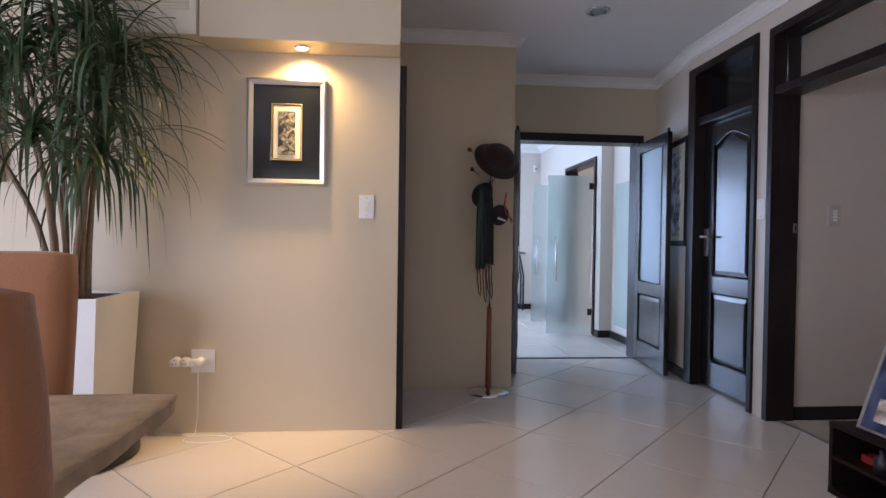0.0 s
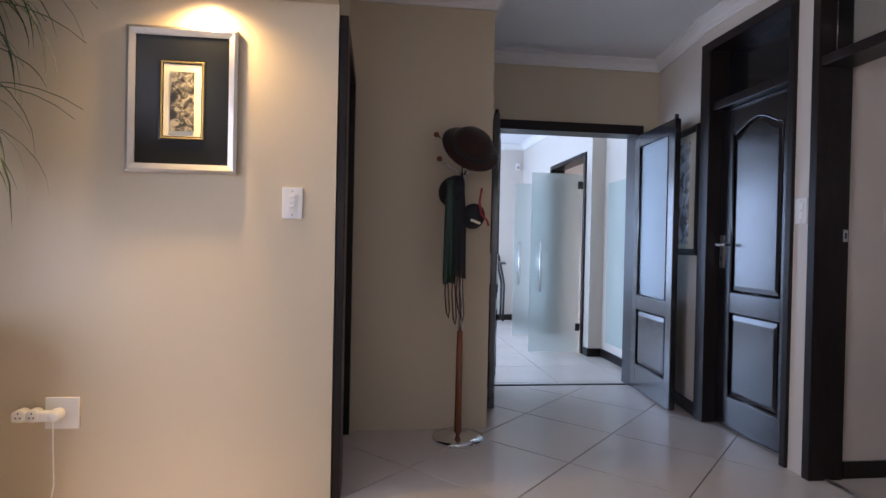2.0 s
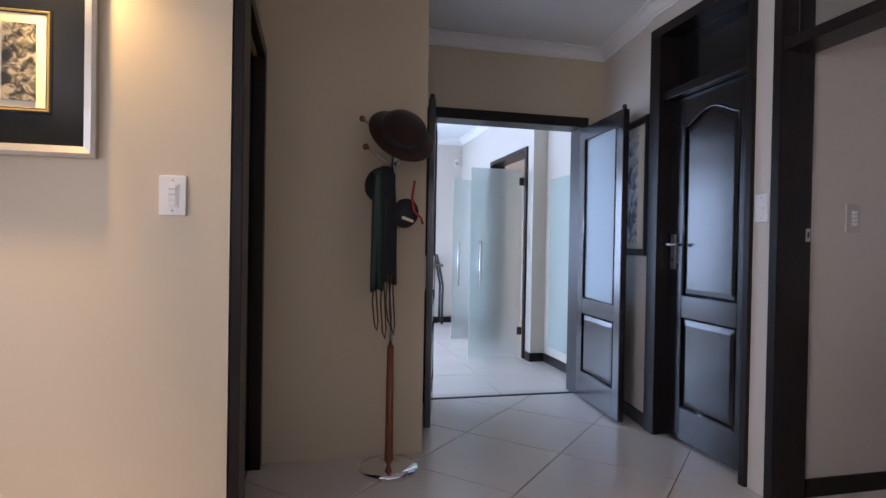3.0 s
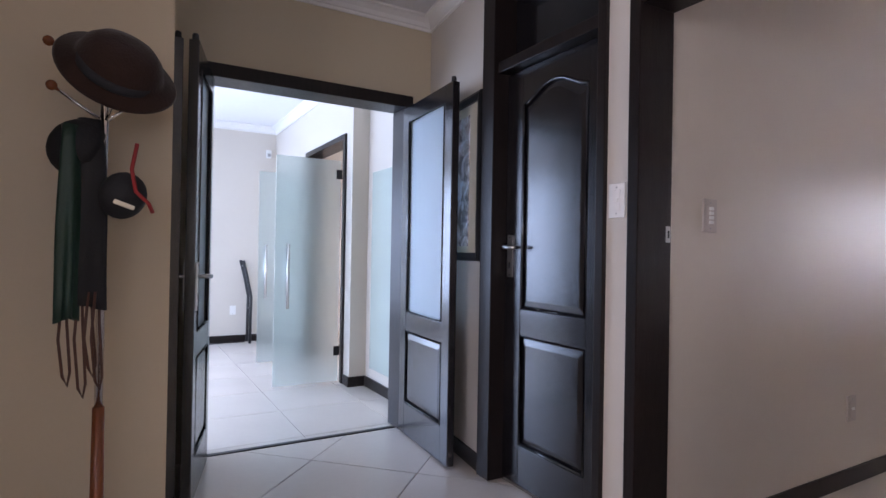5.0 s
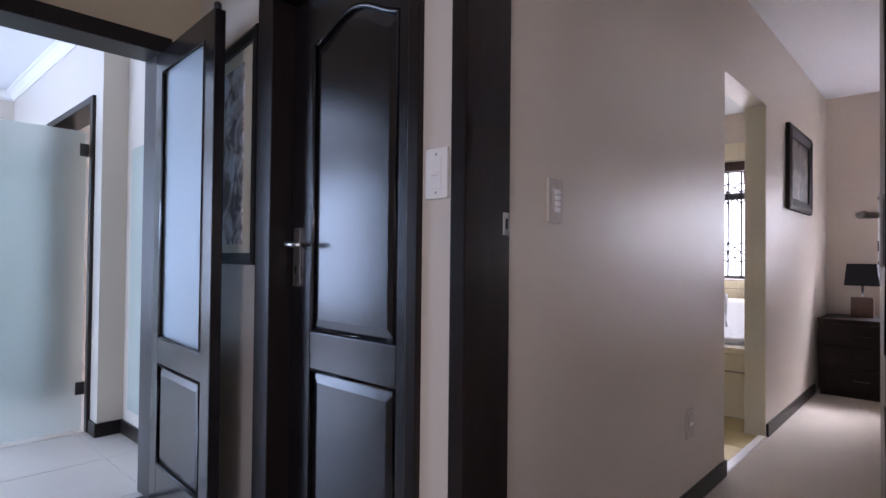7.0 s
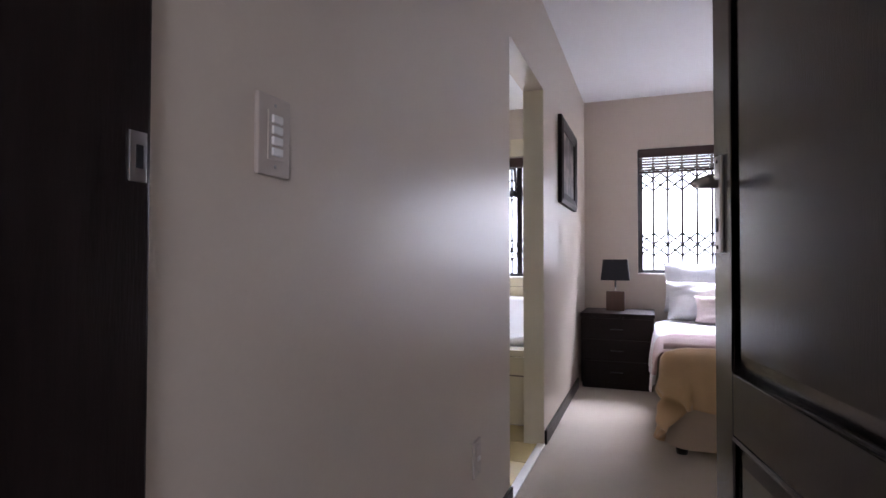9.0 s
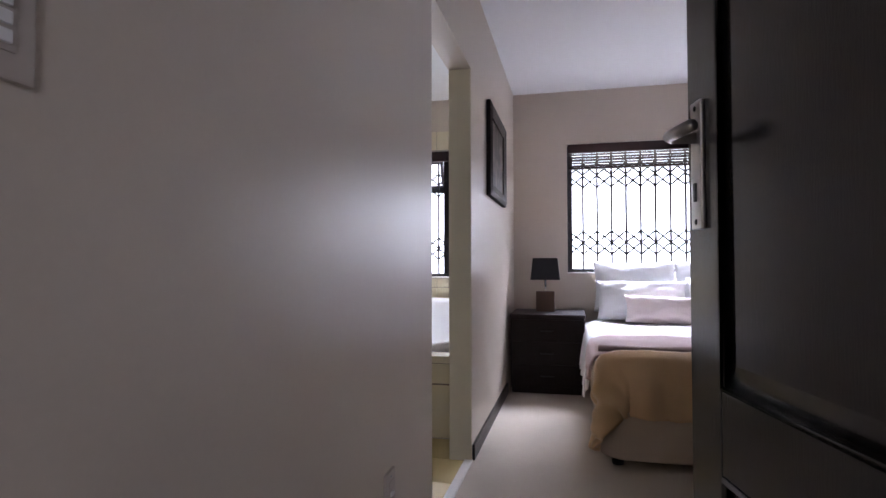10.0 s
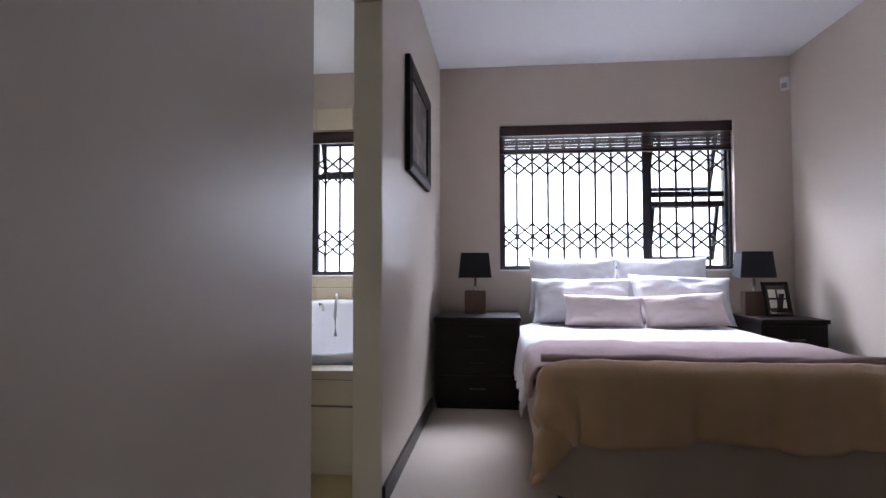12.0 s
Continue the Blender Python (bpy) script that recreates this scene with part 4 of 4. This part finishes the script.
# ---- windows with sliding security bars ----
def bar_window(name, y0, y1, z0, z1, mulls, transoms, label, blind, sashes=()):
    """A window in the east wall: frame, panes, expanding bars behind them and a raised slatted blind."""
    w = thing(name, pose(WX, y0, z0), label, "window", kind="structure")
    W, H = y1 - y0, z1 - z0
    fx0, fx1 = 0.10, 0.15
    for dims in ((fx0, 0, 0, fx1, W, 0.045), (fx0, 0, H - 0.045, fx1, W, H), (fx0, 0, 0.045, fx1, 0.045, H - 0.045), (fx0, W - 0.045, 0.045, fx1, W, H - 0.045)):
        part("frame", B(*dims, 0.003), BRONZE, w)
    cuts = [0.045] + [m - y0 for m in mulls] + [W - 0.045]
    for m in mulls:
        part("mullion", B(fx0 + 0.001, m - y0 - 0.028, 0.045, fx1 - 0.001, m - y0 + 0.028, H - 0.045, 0.003), BRONZE, w)
    for a, b, z in transoms:
        part("transom", B(fx0 + 0.002, a - y0, z - z0 - 0.022, fx1 - 0.002, b - y0, z - z0 + 0.022, 0.003), BRONZE, w)
    for a, b in zip(cuts, cuts[1:]):
        pane = part("pane", B(fx0 + 0.022, a, 0.046, fx0 + 0.026, b, H - 0.046), CLEAR, w)
        pane.visible_shadow = False
    for a, b, c, d, tilt in sashes:
        bm = bmesh.new()
        hh = d - c
        for q in ((0, 0, 0, 0.03, b - a, 0.03), (0, 0, hh - 0.03, 0.03, b - a, hh), (0, 0, 0.03, 0.03, 0.03, hh - 0.03), (0, b - a - 0.03, 0.03, 0.03, b - a, hh - 0.03)):
            box(bm, *q, 0.002)
        bmesh.ops.translate(bm, verts=bm.verts, vec=(0, 0, -hh))
        bmesh.ops.rotate(bm, verts=bm.verts, cent=(0, 0, 0), matrix=Matrix.Rotation(radians(-tilt), 3, "Y"))
        bmesh.ops.translate(bm, verts=bm.verts, vec=(fx1 + 0.002, a - y0, d - z0))
        part("open_sash", bm, BRONZE, w)
    part("sill", B(0.0, 0.0, -0.0, 0.10, W, 0.012, 0.003), PLASTIC, w, "white painted sill")
    # bars
    gate = thing("security_bars", pose(WX + 0.062, y0, z0), "dark expanding security bars inside the window", "security bars")
    step = 0.1276
    ys = [W - 0.142 - i * step for i in range(int((W - 0.16) / step) + 1)]
    for y in ys:
        part("bar", B(-0.005, y - 0.009, 0.03, 0.005, y + 0.009, H - 0.02, 0.001), BLACKMETAL, gate)
    for y in (0.012, W - 0.012):
        part("end_bar", B(-0.008, y - 0.010, 0.03, 0.008, y + 0.010, H - 0.02, 0.001), BLACKMETAL, gate)
    for z in (0.03, H - 0.035):
        part("track", B(-0.012, 0.004, z - 0.014, 0.012, W - 0.004, z + 0.006, 0.001), BLACKMETAL, gate)
    stops = [0.02] + sorted(ys) + [W - 0.02]
    for zr in (0.178, 0.286, 0.800, 0.915):
        for ya, yb in zip(stops, stops[1:]):
            rise = 0.108 * (yb - ya) / step
            mid = zr + 0.054
            for k in (1, -1):
                p, q = mid - k * rise / 2, mid + k * rise / 2
                bm = prism(bmesh.new(), [(ya, p - 0.0105), (yb, q - 0.0105), (yb, q + 0.0105), (ya, p + 0.0105)], "x", 0.0055 * k - 0.0015, 0.0055 * k + 0.0015)
                part("lattice_strip", bm, BLACKMETAL, gate)
    if blind:
        bl = thing("slatted_blind", pose(WX + 0.022, y0, z1), "raised dark wooden slatted blind", "blind")
        part("headrail", B(-0.018, 0.008, -0.085, 0.022, W - 0.008, -0.003, 0.003), BLINDWOOD, bl)
        slat = mesh_of("slat", B(-0.020, 0.014, -0.0015, 0.020, W - 0.014, 0.0015), BLINDWOOD)
        k = int((blind - 0.105) / 0.0255)
        for i in range(k):
            o = new("slat", slat)
            o.parent = bl
            o.matrix_local = pose(0.002, 0, -0.10 - i * 0.0255, 0, 14 + 4 * (i % 3), 0)
        part("bottom_rail", B(-0.020, 0.012, -blind, 0.024, W - 0.012, -blind + 0.018, 0.003), BLINDWOOD, bl)
        for f in (0.12, 0.5, 0.88):
            part("cord", B(-0.0215, W * f - 0.002, -blind + 0.01, -0.0200, W * f + 0.002, -0.04), BLINDWOOD, bl)
    return w


bar_window("window_1", 3.385, 5.23, 0.975, 2.175, [4.02], [(3.43, 3.99, 1.60), (3.43, 3.99, 1.52)], "dark framed bedroom window with two opened sashes", 0.235, [(3.44, 3.98, 1.62, 2.12, 22), (3.44, 3.98, 1.04, 1.52, 18)])
bar_window("window_2", 6.0, 7.25, 0.93, 2.17, [6.40, 6.83], [(6.05, 7.2, 1.80)], "dark framed bathroom window with security bars", 0.10, [(6.45, 6.80, 1.82, 2.10, 20)])

# ---- bathroom ----
tub = thing("bathtub", pose(6.95, 5.86, 0), "white built-in bathtub in an ivory tiled surround", "bathtub")
part("surround", B(0.008, 0.0, 0.0, 0.05, 1.50, 0.455), GROUT, tub)
for i in range(5):
    for z0, z1 in ((0.0, 0.325), (0.33, 0.455)):
        part("tile", B(0.0, 0.004 + i * 0.30, z0 + 0.003, 0.010, 0.300 + i * 0.30, z1 - 0.003, 0.002), BATHTILE, tub)
part("ledge", B(0.0, 0.0, 0.455, 0.16, 1.50, 0.50, 0.006), BATHTILE, tub)
bm = bmesh.new()
cx, cy, segs = 1.02, 0.62, 40
rings = []
for s, z in ((1.0, 0.50), (1.01, 0.53), (0.985, 0.545), (0.94, 0.54), (0.90, 0.50), (0.84, 0.25), (0.72, 0.14), (0.3, 0.12)):
    ring = []
    for i in range(segs):
        a = 2 * math.pi * i / segs
        c, q = math.cos(a), math.sin(a)
        rise = 0.20 * max(0, c) ** 1.5 * (1 if z > 0.49 else 0)
        ring.append(bm.verts.new((cx + s * 0.86 * math.copysign(abs(c) ** 0.55, c), cy + s * 0.60 * math.copysign(abs(q) ** 0.55, q), z + rise)))
    rings.append(ring)
for a, b in zip(rings, rings[1:]):
    for i in range(segs):
        bm.faces.new((a[i], a[(i + 1) % segs], b[(i + 1) % segs], b[i]))
bm.faces.new(rings[-1])
part("basin", bm, ENAMEL, tub, "white enamel basin", True)
bm = bmesh.new()
tube(bm, [(1.50, 0.62, 0.68), (1.45, 0.60, 0.80), (1.35, 0.57, 0.78), (1.25, 0.55, 0.66), (1.20, 0.53, 0.52)], 0.011, 8)
part("shower_hose", bm, GREYPLASTIC, tub, "grey hose", True)
bm = bmesh.new()
tube(bm, [(1.75, 0.80, 0.66), (1.72, 0.80, 0.71), (1.66, 0.80, 0.715), (1.65, 0.80, 0.69)], 0.012, 10)
part("tap", bm, CHROME, tub, "chrome tap", True)


# ---- bedroom furniture ----
def nightstand(m, w, drawers, label):
    n = thing("nightstand", m, label, "nightstand", "nightstands")
    d, h = 0.58, 0.65
    part("body", B(0.012, 0, 0.05, d, w, h - 0.03, 0.003), ESPRESSO, n)
    part("plinth", B(0.03, 0.01, 0, d - 0.01, w - 0.01, 0.05), ESPRESSO, n)
    part("top", B(-0.008, -0.008, h - 0.03, d, w + 0.004, h, 0.005), ESPRESSO, n)
    for i in range(drawers):
        z0 = 0.06 + i * (h - 0.10) / drawers
        dr = part("drawer", B(0.0, 0.012, z0 + 0.004, 0.014, w - 0.012, z0 + (h - 0.10) / drawers - 0.004, 0.003), ESPRESSO, n)
        bm = bmesh.new()
        tube(bm, [(-0.014, w / 2 - 0.05, z0 + 0.09), (-0.016, w / 2 + 0.05, z0 + 0.09)], 0.005, 8)
        for s in (-0.05, 0.05):
            tube(bm, [(0.001, w / 2 + s, z0 + 0.09), (-0.015, w / 2 + s, z0 + 0.09)], 0.004, 8)
        part("handle", bm, BLACKMETAL, dr, "", True)
    return n


nightstand(pose(8.25, 5.095, 0), 0.60, 3, "dark espresso wooden nightstand beside the bed")
nightstand(pose(8.25, 3.06, 0), 0.42, 3, "narrow dark espresso wooden nightstand beside the bed")


def table_lamp(m):
    l = thing("table_lamp", m, "table lamp with a black shade and square wooden base", "lamp", "bedside lamps")
    part("base", B(-0.045, -0.08, 0, 0.045, 0.08, 0.175, 0.006), LAMPWOOD, l, "square brown wooden base")
    part("stem", lathe([(0.012, 0.174), (0.009, 0.18), (0.009, 0.30)], 12), CHROME, l, "", True)
    bm = bmesh.new()
    loops = []
    for s, z in ((0.125, 0.275), (0.105, 0.465), (0.100, 0.465), (0.120, 0.275)):
        loops.append([bm.verts.new((sx * s * 0.62, sy * s, z)) for sx, sy in ((-1, -1), (1, -1), (1, 1), (-1, 1))])
    for a, b in zip(loops, loops[1:] + loops[:1]):
        for i in range(4):
            bm.faces.new((a[i], a[(i + 1) % 4], b[(i + 1) % 4], b[i]))
    bmesh.ops.recalc_face_normals(bm, faces=bm.faces)
    part("shade", bm, SHADE, l, "black cloth shade")
    part("carrier", B(-0.063, -0.003, 0.297, 0.063, 0.003, 0.302), BLACKMETAL, l)
    return l


lamp = table_lamp(pose(8.58, 5.42, 0.651))
copy_thing(lamp, pose(8.58, 3.385, 0.651))

pf = thing("standing_picture", pose(8.50, 3.25, 0.651, 0, 0, -78) @ pose(0, 0, 0, -14), "dark standing frame with four small photos", "photo frame")
part("frame", frame_ring(bmesh.new(), 0.20, 0.25, 0.026, 0, -0.020, 0.004), ESPRESSO, pf).matrix_local = pose(0, 0, 0.125)
part("mount", B(-0.078, -0.010, 0.022, 0.078, -0.002, 0.228), BLACKMAT, pf)
for x in (-0.036, 0.036):
    for z in (0.088, 0.162):
        part("photo", B(x - 0.028, -0.0125, z - 0.03, x + 0.028, -0.0095, z + 0.03), IVORY, pf)
part("strut", B(-0.02, 0.001, 0.0, 0.02, 0.006, 0.16), ESPRESSO, pf).matrix_local = pose(0, 0.0, 0.004, 24)

bed = thing("double_bed", pose(6.66, 3.56, 0), "double bed base with a white mattress against the window wall", "bed")
BL, BW = 2.10, 1.49
RF = 0.15


def bed_block(inset, z0, z1, soft):
    """A block with the bed's outline, rounded at the foot corners and softened along its edges."""
    rad = RF - inset
    out = [(BL - inset, inset), (BL - inset, BW - inset)]
    for cy, start in ((BW - RF, 90), (RF, 180)):
        out += [(RF + rad * math.cos(radians(start + 9 * k)), cy + rad * math.sin(radians(start + 9 * k))) for k in range(11)]
    bm = prism(bmesh.new(), out, "z", z0, z1)
    rims = [e for e in bm.edges if abs(e.verts[0].co.z - e.verts[1].co.z) < 1e-6]
    bmesh.ops.bevel(bm, geom=rims, offset=soft, segments=3, affect="EDGES", profile=0.6)
    return bm


part("base", bed_block(0.0, 0.045, 0.36, 0.012), VALANCE, bed, "oatmeal cloth bed base")
part("mattress", bed_block(0.01, 0.361, 0.555, 0.045), LINEN, bed, "white mattress")
for x in (0.09, BL - 0.09):
    for y in (0.09, BW - 0.09):
        part("foot", lathe([(0.03, 0), (0.035, 0.04), (0.03, 0.08)], 16, (x, y, 0)), BLACKMETAL, bed, "dark round foot", True)


def drape(name, x0, x1, top, foot_drop, side_drop, thick, material, label, seed, category, wave=0.02, step=0.025, flare=0.10):
    """Cloth over the bed: flat on top, hanging by foot_drop over the foot end and by side_drop over the sides."""
    gx, gy = 6.66, 3.56
    us = np.arange(-foot_drop if foot_drop else x0, x1 + 1e-6, step)
    vs = np.arange(-side_drop, BW + side_drop + 1e-6, step)
    bm = bmesh.new()
    grid = []
    for u in us:
        row = []
        for v in vs:
            cxx, cyy = max(u, x0 + RF) if foot_drop else u, min(max(v, RF), BW - RF)
            off = Vector((u - cxx, v - cyy))
            far = off.length
            n = off / far if far > 1e-6 else Vector((0, 0))
            hang = max(0.0, far - RF) * (1 + 0.16 * noise.noise(Vector((u * 3, v * 3, seed))))
            hang = min(hang, 0.50 + 0.03 * math.sin(9 * u + 7 * v))
            lip = min(far, RF)
            out = 0.0
            if hang > 0:
                along = u - v if abs(n.x) > 0.1 and abs(n.y) > 0.1 else (u if abs(n.y) > abs(n.x) else v)
                corner = abs(n.x * n.y) * 2
                fold = wave * min(1, hang / 0.22) * (math.sin(along * 24 + seed + 2 * hang) + 0.6 * math.sin(along * 43 + 1.7 * seed))
                fold += corner * 0.045 * min(1, hang / 0.3) * math.sin(5 * math.atan2(n.y, n.x) + seed)
                out = 0.012 + min(hang, 0.05) * 0.45 + fold + flare * hang
            soft = 0.009 * noise.noise(Vector((u * 5, v * 5, seed))) + 0.006 * abs(noise.noise(Vector((u * 9, v * 13, seed + 7)))) + 0.003 * noise.noise(Vector((u * 20, v * 20, seed)))
            droop = 0.026 * max(0.0, (lip - RF + 0.10) / 0.10) ** 2
            pz = top + soft - droop - max(0.0, hang - 0.012)
            row.append(bm.verts.new((gx + cxx + n.x * (lip + out), gy + cyy + n.y * (lip + out), max(pz, 0.02))))
        grid.append(row)
    for a, b in zip(grid, grid[1:]):
        for i in range(len(vs) - 1):
            bm.faces.new((a[i], b[i], b[i + 1], a[i + 1]))
    bmesh.ops.recalc_face_normals(bm, faces=bm.faces)
    ob = solid(name, bm, material, label, category, smooth=True)
    mod = ob.modifiers.new("thickness", "SOLIDIFY")
    mod.thickness, mod.offset = thick, 1.0
    return ob


drape("white_sheet", 0.5, 2.04, 0.567, 0, 0.30, 0.010, LINEN, "white duvet hanging over the bed sides", 1.3, "bedding", 0.012)
drape("pink_blanket", 0.10, 0.80, 0.583, 0, 0.13, 0.012, PINK, "dusty pink blanket spread under the camel throw", 4.1, "blanket", 0.012)
drape("camel_throw", 0.0, 0.07, 0.598, 0.30, 0.50, 0.012, CAMEL, "camel coloured throw draped over the foot of the bed", 2.2, "blanket", 0.016, 0.02, 0.03)
bm = bmesh.new()
pts = [(6.66 + 0.12 + 0.012 * math.sin(7 * v), 3.56 + v, 0.603 + 0.004 * math.sin(14 * v)) for v in np.linspace(-0.005, BW + 0.005, 40)]
tube(bm, pts, 0.018, 10)
for v in bm.verts:
    v.co.x = 6.78 + (v.co.x - 6.78) * 1.6
solid("blanket_fold", bm, PINK, "rolled edge of the pink blanket", "blanket", smooth=True)


def cushion(name, m, w, h, t, material, label, group, seed):
    """A stuffed pillow: w wide (x), h high (z), t thick (y), with pinched corners and soft creases."""
    bm = bmesh.new()
    n = 22
    sides = []
    for s in (-1, 1):
        grid = []
        for i in range(n + 1):
            row = []
            for j in range(n + 1):
                a, b = 2 * i / n - 1, 2 * j / n - 1
                k = max(0, (1 - abs(a) ** 2.6)) ** 0.5 * max(0, (1 - abs(b) ** 2.6)) ** 0.5
                pinch = 1 - 0.07 * (1 - b * b) * abs(a) ** 3
                pinch2 = 1 - 0.09 * (1 - a * a) * abs(b) ** 3
                crease = 0.16 * noise.noise(Vector((a * 2.2 + seed, b * 2.2, s))) + 0.11 * noise.noise(Vector((a * 5 + 2 * b, b * 7 + seed, s * 3)))
                row.append(bm.verts.new((a * w / 2 * pinch, s * t / 2 * k * (1 + crease * 1.6), (b * pinch2 + 1) * h / 2)))
            grid.append(row)
        sides.append(grid)
        for i in range(n):
            for j in range(n):
                f = (grid[i][j], grid[i + 1][j], grid[i + 1][j + 1], grid[i][j + 1])
                bm.faces.new(f if s < 0 else f[::-1])
    bmesh.ops.remove_doubles(bm, verts=bm.verts, dist=0.0008)
    ob = solid(name, bm, material, label, "pillow", group, True)
    ob.matrix_world = m
    return ob


FACE = -90
for y, s in ((4.66, 1), (3.98, 2)):
    cushion("pillow", pose(8.70, y, 0.64, 0, 0, FACE) @ pose(0, 0, 0, -14), 0.70, 0.46, 0.21, LINEN, "white pillow propped upright against the wall", "back pillows", s * 3.1)
cushion("pillow", pose(8.52, 4.62, 0.585, 0, 0, FACE) @ pose(0, 0, 0, -22, 0, 0), 0.74, 0.36, 0.22, LINEN, "white pillow leaning on the back pillows", "middle pillows", 7.7)
cushion("pillow", pose(8.52, 3.90, 0.585, 0, 0, FACE) @ pose(0, 0, 0, -22, 2, 0), 0.74, 0.38, 0.22, LINEN, "white pillow leaning on the back pillows", "middle pillows", 9.2)
cushion("small_cushion", pose(8.33, 4.50, 0.58, 0, 0, FACE) @ pose(0, 0, 0, -25, 2, 0), 0.56, 0.24, 0.18, PALEPINK, "small pale pink cushion in front of the pillows", "small cushions", 4.4)
cushion("small_cushion", pose(8.33, 3.93, 0.58, 0, 0, FACE) @ pose(0, 0, 0, -25, -4, 0), 0.58, 0.25, 0.18, PALEPINK, "small pale pink cushion in front of the pillows", "small cushions", 5.9)


# ---- tiles, last ----
def tiles(parent, size, gap, origin, turn, inside, material, near):
    """Bevelled floor tiles on a turned grid, clipped to the region given by inside(x, y); near picks the singled-out ones."""
    c, s = math.cos(radians(turn)), math.sin(radians(turn))
    h = size / 2 - gap / 2
    rest = bmesh.new()
    shared = bpy.data.meshes.new("tile")
    bm = bmesh.new()
    lo = [bm.verts.new((a * h, b * h, -0.006)) for a, b in ((-1, -1), (1, -1), (1, 1), (-1, 1))]
    hi = [bm.verts.new((a * (h - 0.0015), b * (h - 0.0015), 0)) for a, b in ((-1, -1), (1, -1), (1, 1), (-1, 1))]
    bm.faces.new(hi)
    for i in range(4):
        bm.faces.new((lo[i], lo[(i + 1) % 4], hi[(i + 1) % 4], hi[i]))
    bm.to_mesh(shared)
    bm.free()
    shared.materials.append(material)
    x0, y0, x1, y1 = inside
    for i in range(-30, 31):
        for j in range(-30, 31):
            cx = origin[0] + c * (i + 0.5) * size - s * (j + 0.5) * size
            cy = origin[1] + s * (i + 0.5) * size + c * (j + 0.5) * size
            reach = h * (abs(c) + abs(s))
            if cx + reach < x0 or cx - reach > x1 or cy + reach < y0 or cy - reach > y1:
                continue
            whole = cx - reach > x0 and cx + reach < x1 and cy - reach > y0 and cy + reach < y1
            if whole and near(cx, cy):
                o = new("tile", shared)
                o.parent = parent
                o.matrix_local = pose(cx, cy, 0, 0, 0, turn)
                continue
            bm = bmesh.new()
            v = [bm.verts.new((cx + h * (a * c - b * s), cy + h * (a * s + b * c), 0)) for a, b in ((-1, -1), (1, -1), (1, 1), (-1, 1))]
            bm.faces.new(v)
            for co, no in (((x0, 0, 0), (-1, 0, 0)), ((x1, 0, 0), (1, 0, 0)), ((0, y0, 0), (0, -1, 0)), ((0, y1, 0), (0, 1, 0))):
                bmesh.ops.bisect_plane(bm, geom=bm.verts[:] + bm.edges[:] + bm.faces[:], plane_co=co, plane_no=no, clear_outer=True)
            if bm.faces:
                ext = bmesh.ops.extrude_face_region(bm, geom=bm.faces[:])
                for q in ext["geom"]:
                    if isinstance(q, bmesh.types.BMVert):
                        q.co.z -= 0.006
                bmesh.ops.recalc_face_normals(bm, faces=bm.faces)
                o = new("tile", mesh_of("tile", bm, material))
                o.parent = parent
            else:
                bm.free()


tiles(floor, 0.60, 0.005, (2.91, 6.43), 45, (-2.69, -2.19, 3.688, 7.578), TILE, lambda x, y: True)
tiles(floor_2, 0.60, 0.005, (2.98, 8.28), 0, (-0.14, 7.612, 6.99, 11.45), TILE, lambda x, y: True)
tiles(floor_3, 0.33, 0.004, (6.62, 5.765), 0, (4.85, 5.765, 6.95, 7.4), BATHFLOOR, lambda x, y: True)


def wall_tiles(parent, x, y0, y1, bands, step, holes):
    for z0, z1 in bands:
        y = y0
        while y < y1 - 0.01:
            b = min(y + step, y1)
            if not any(y < h1 and b > h0 and z0 < k1 and z1 > k0 for h0, h1, k0, k1 in holes):
                o = new("tile", mesh_of("tile", B(x - 0.009, y + 0.002, z0 + 0.002, x + 0.001, b - 0.002, z1 - 0.002, 0.0015), BATHTILE))
                o.parent = parent
            y = b


tile_wall = setting("wall_tiling", B(8.873, 5.851, 0, 8.8795, 7.4, 0.925), GROUT, "ivory tiles on the bathroom window wall", "wall tiles")
wall_tiles(tile_wall, 8.872, 5.852, 7.4, ((0.0, 0.42), (0.42, 0.84), (0.84, 0.925)), 0.31, [])
tile_wall_2 = setting("wall_tiling", B(8.873, 5.851, 2.175, 8.8795, 7.4, 2.36), GROUT, "ivory tile course above the bathroom window", "wall tiles")
wall_tiles(tile_wall_2, 8.872, 5.852, 7.4, ((2.175, 2.36),), 0.31, [])
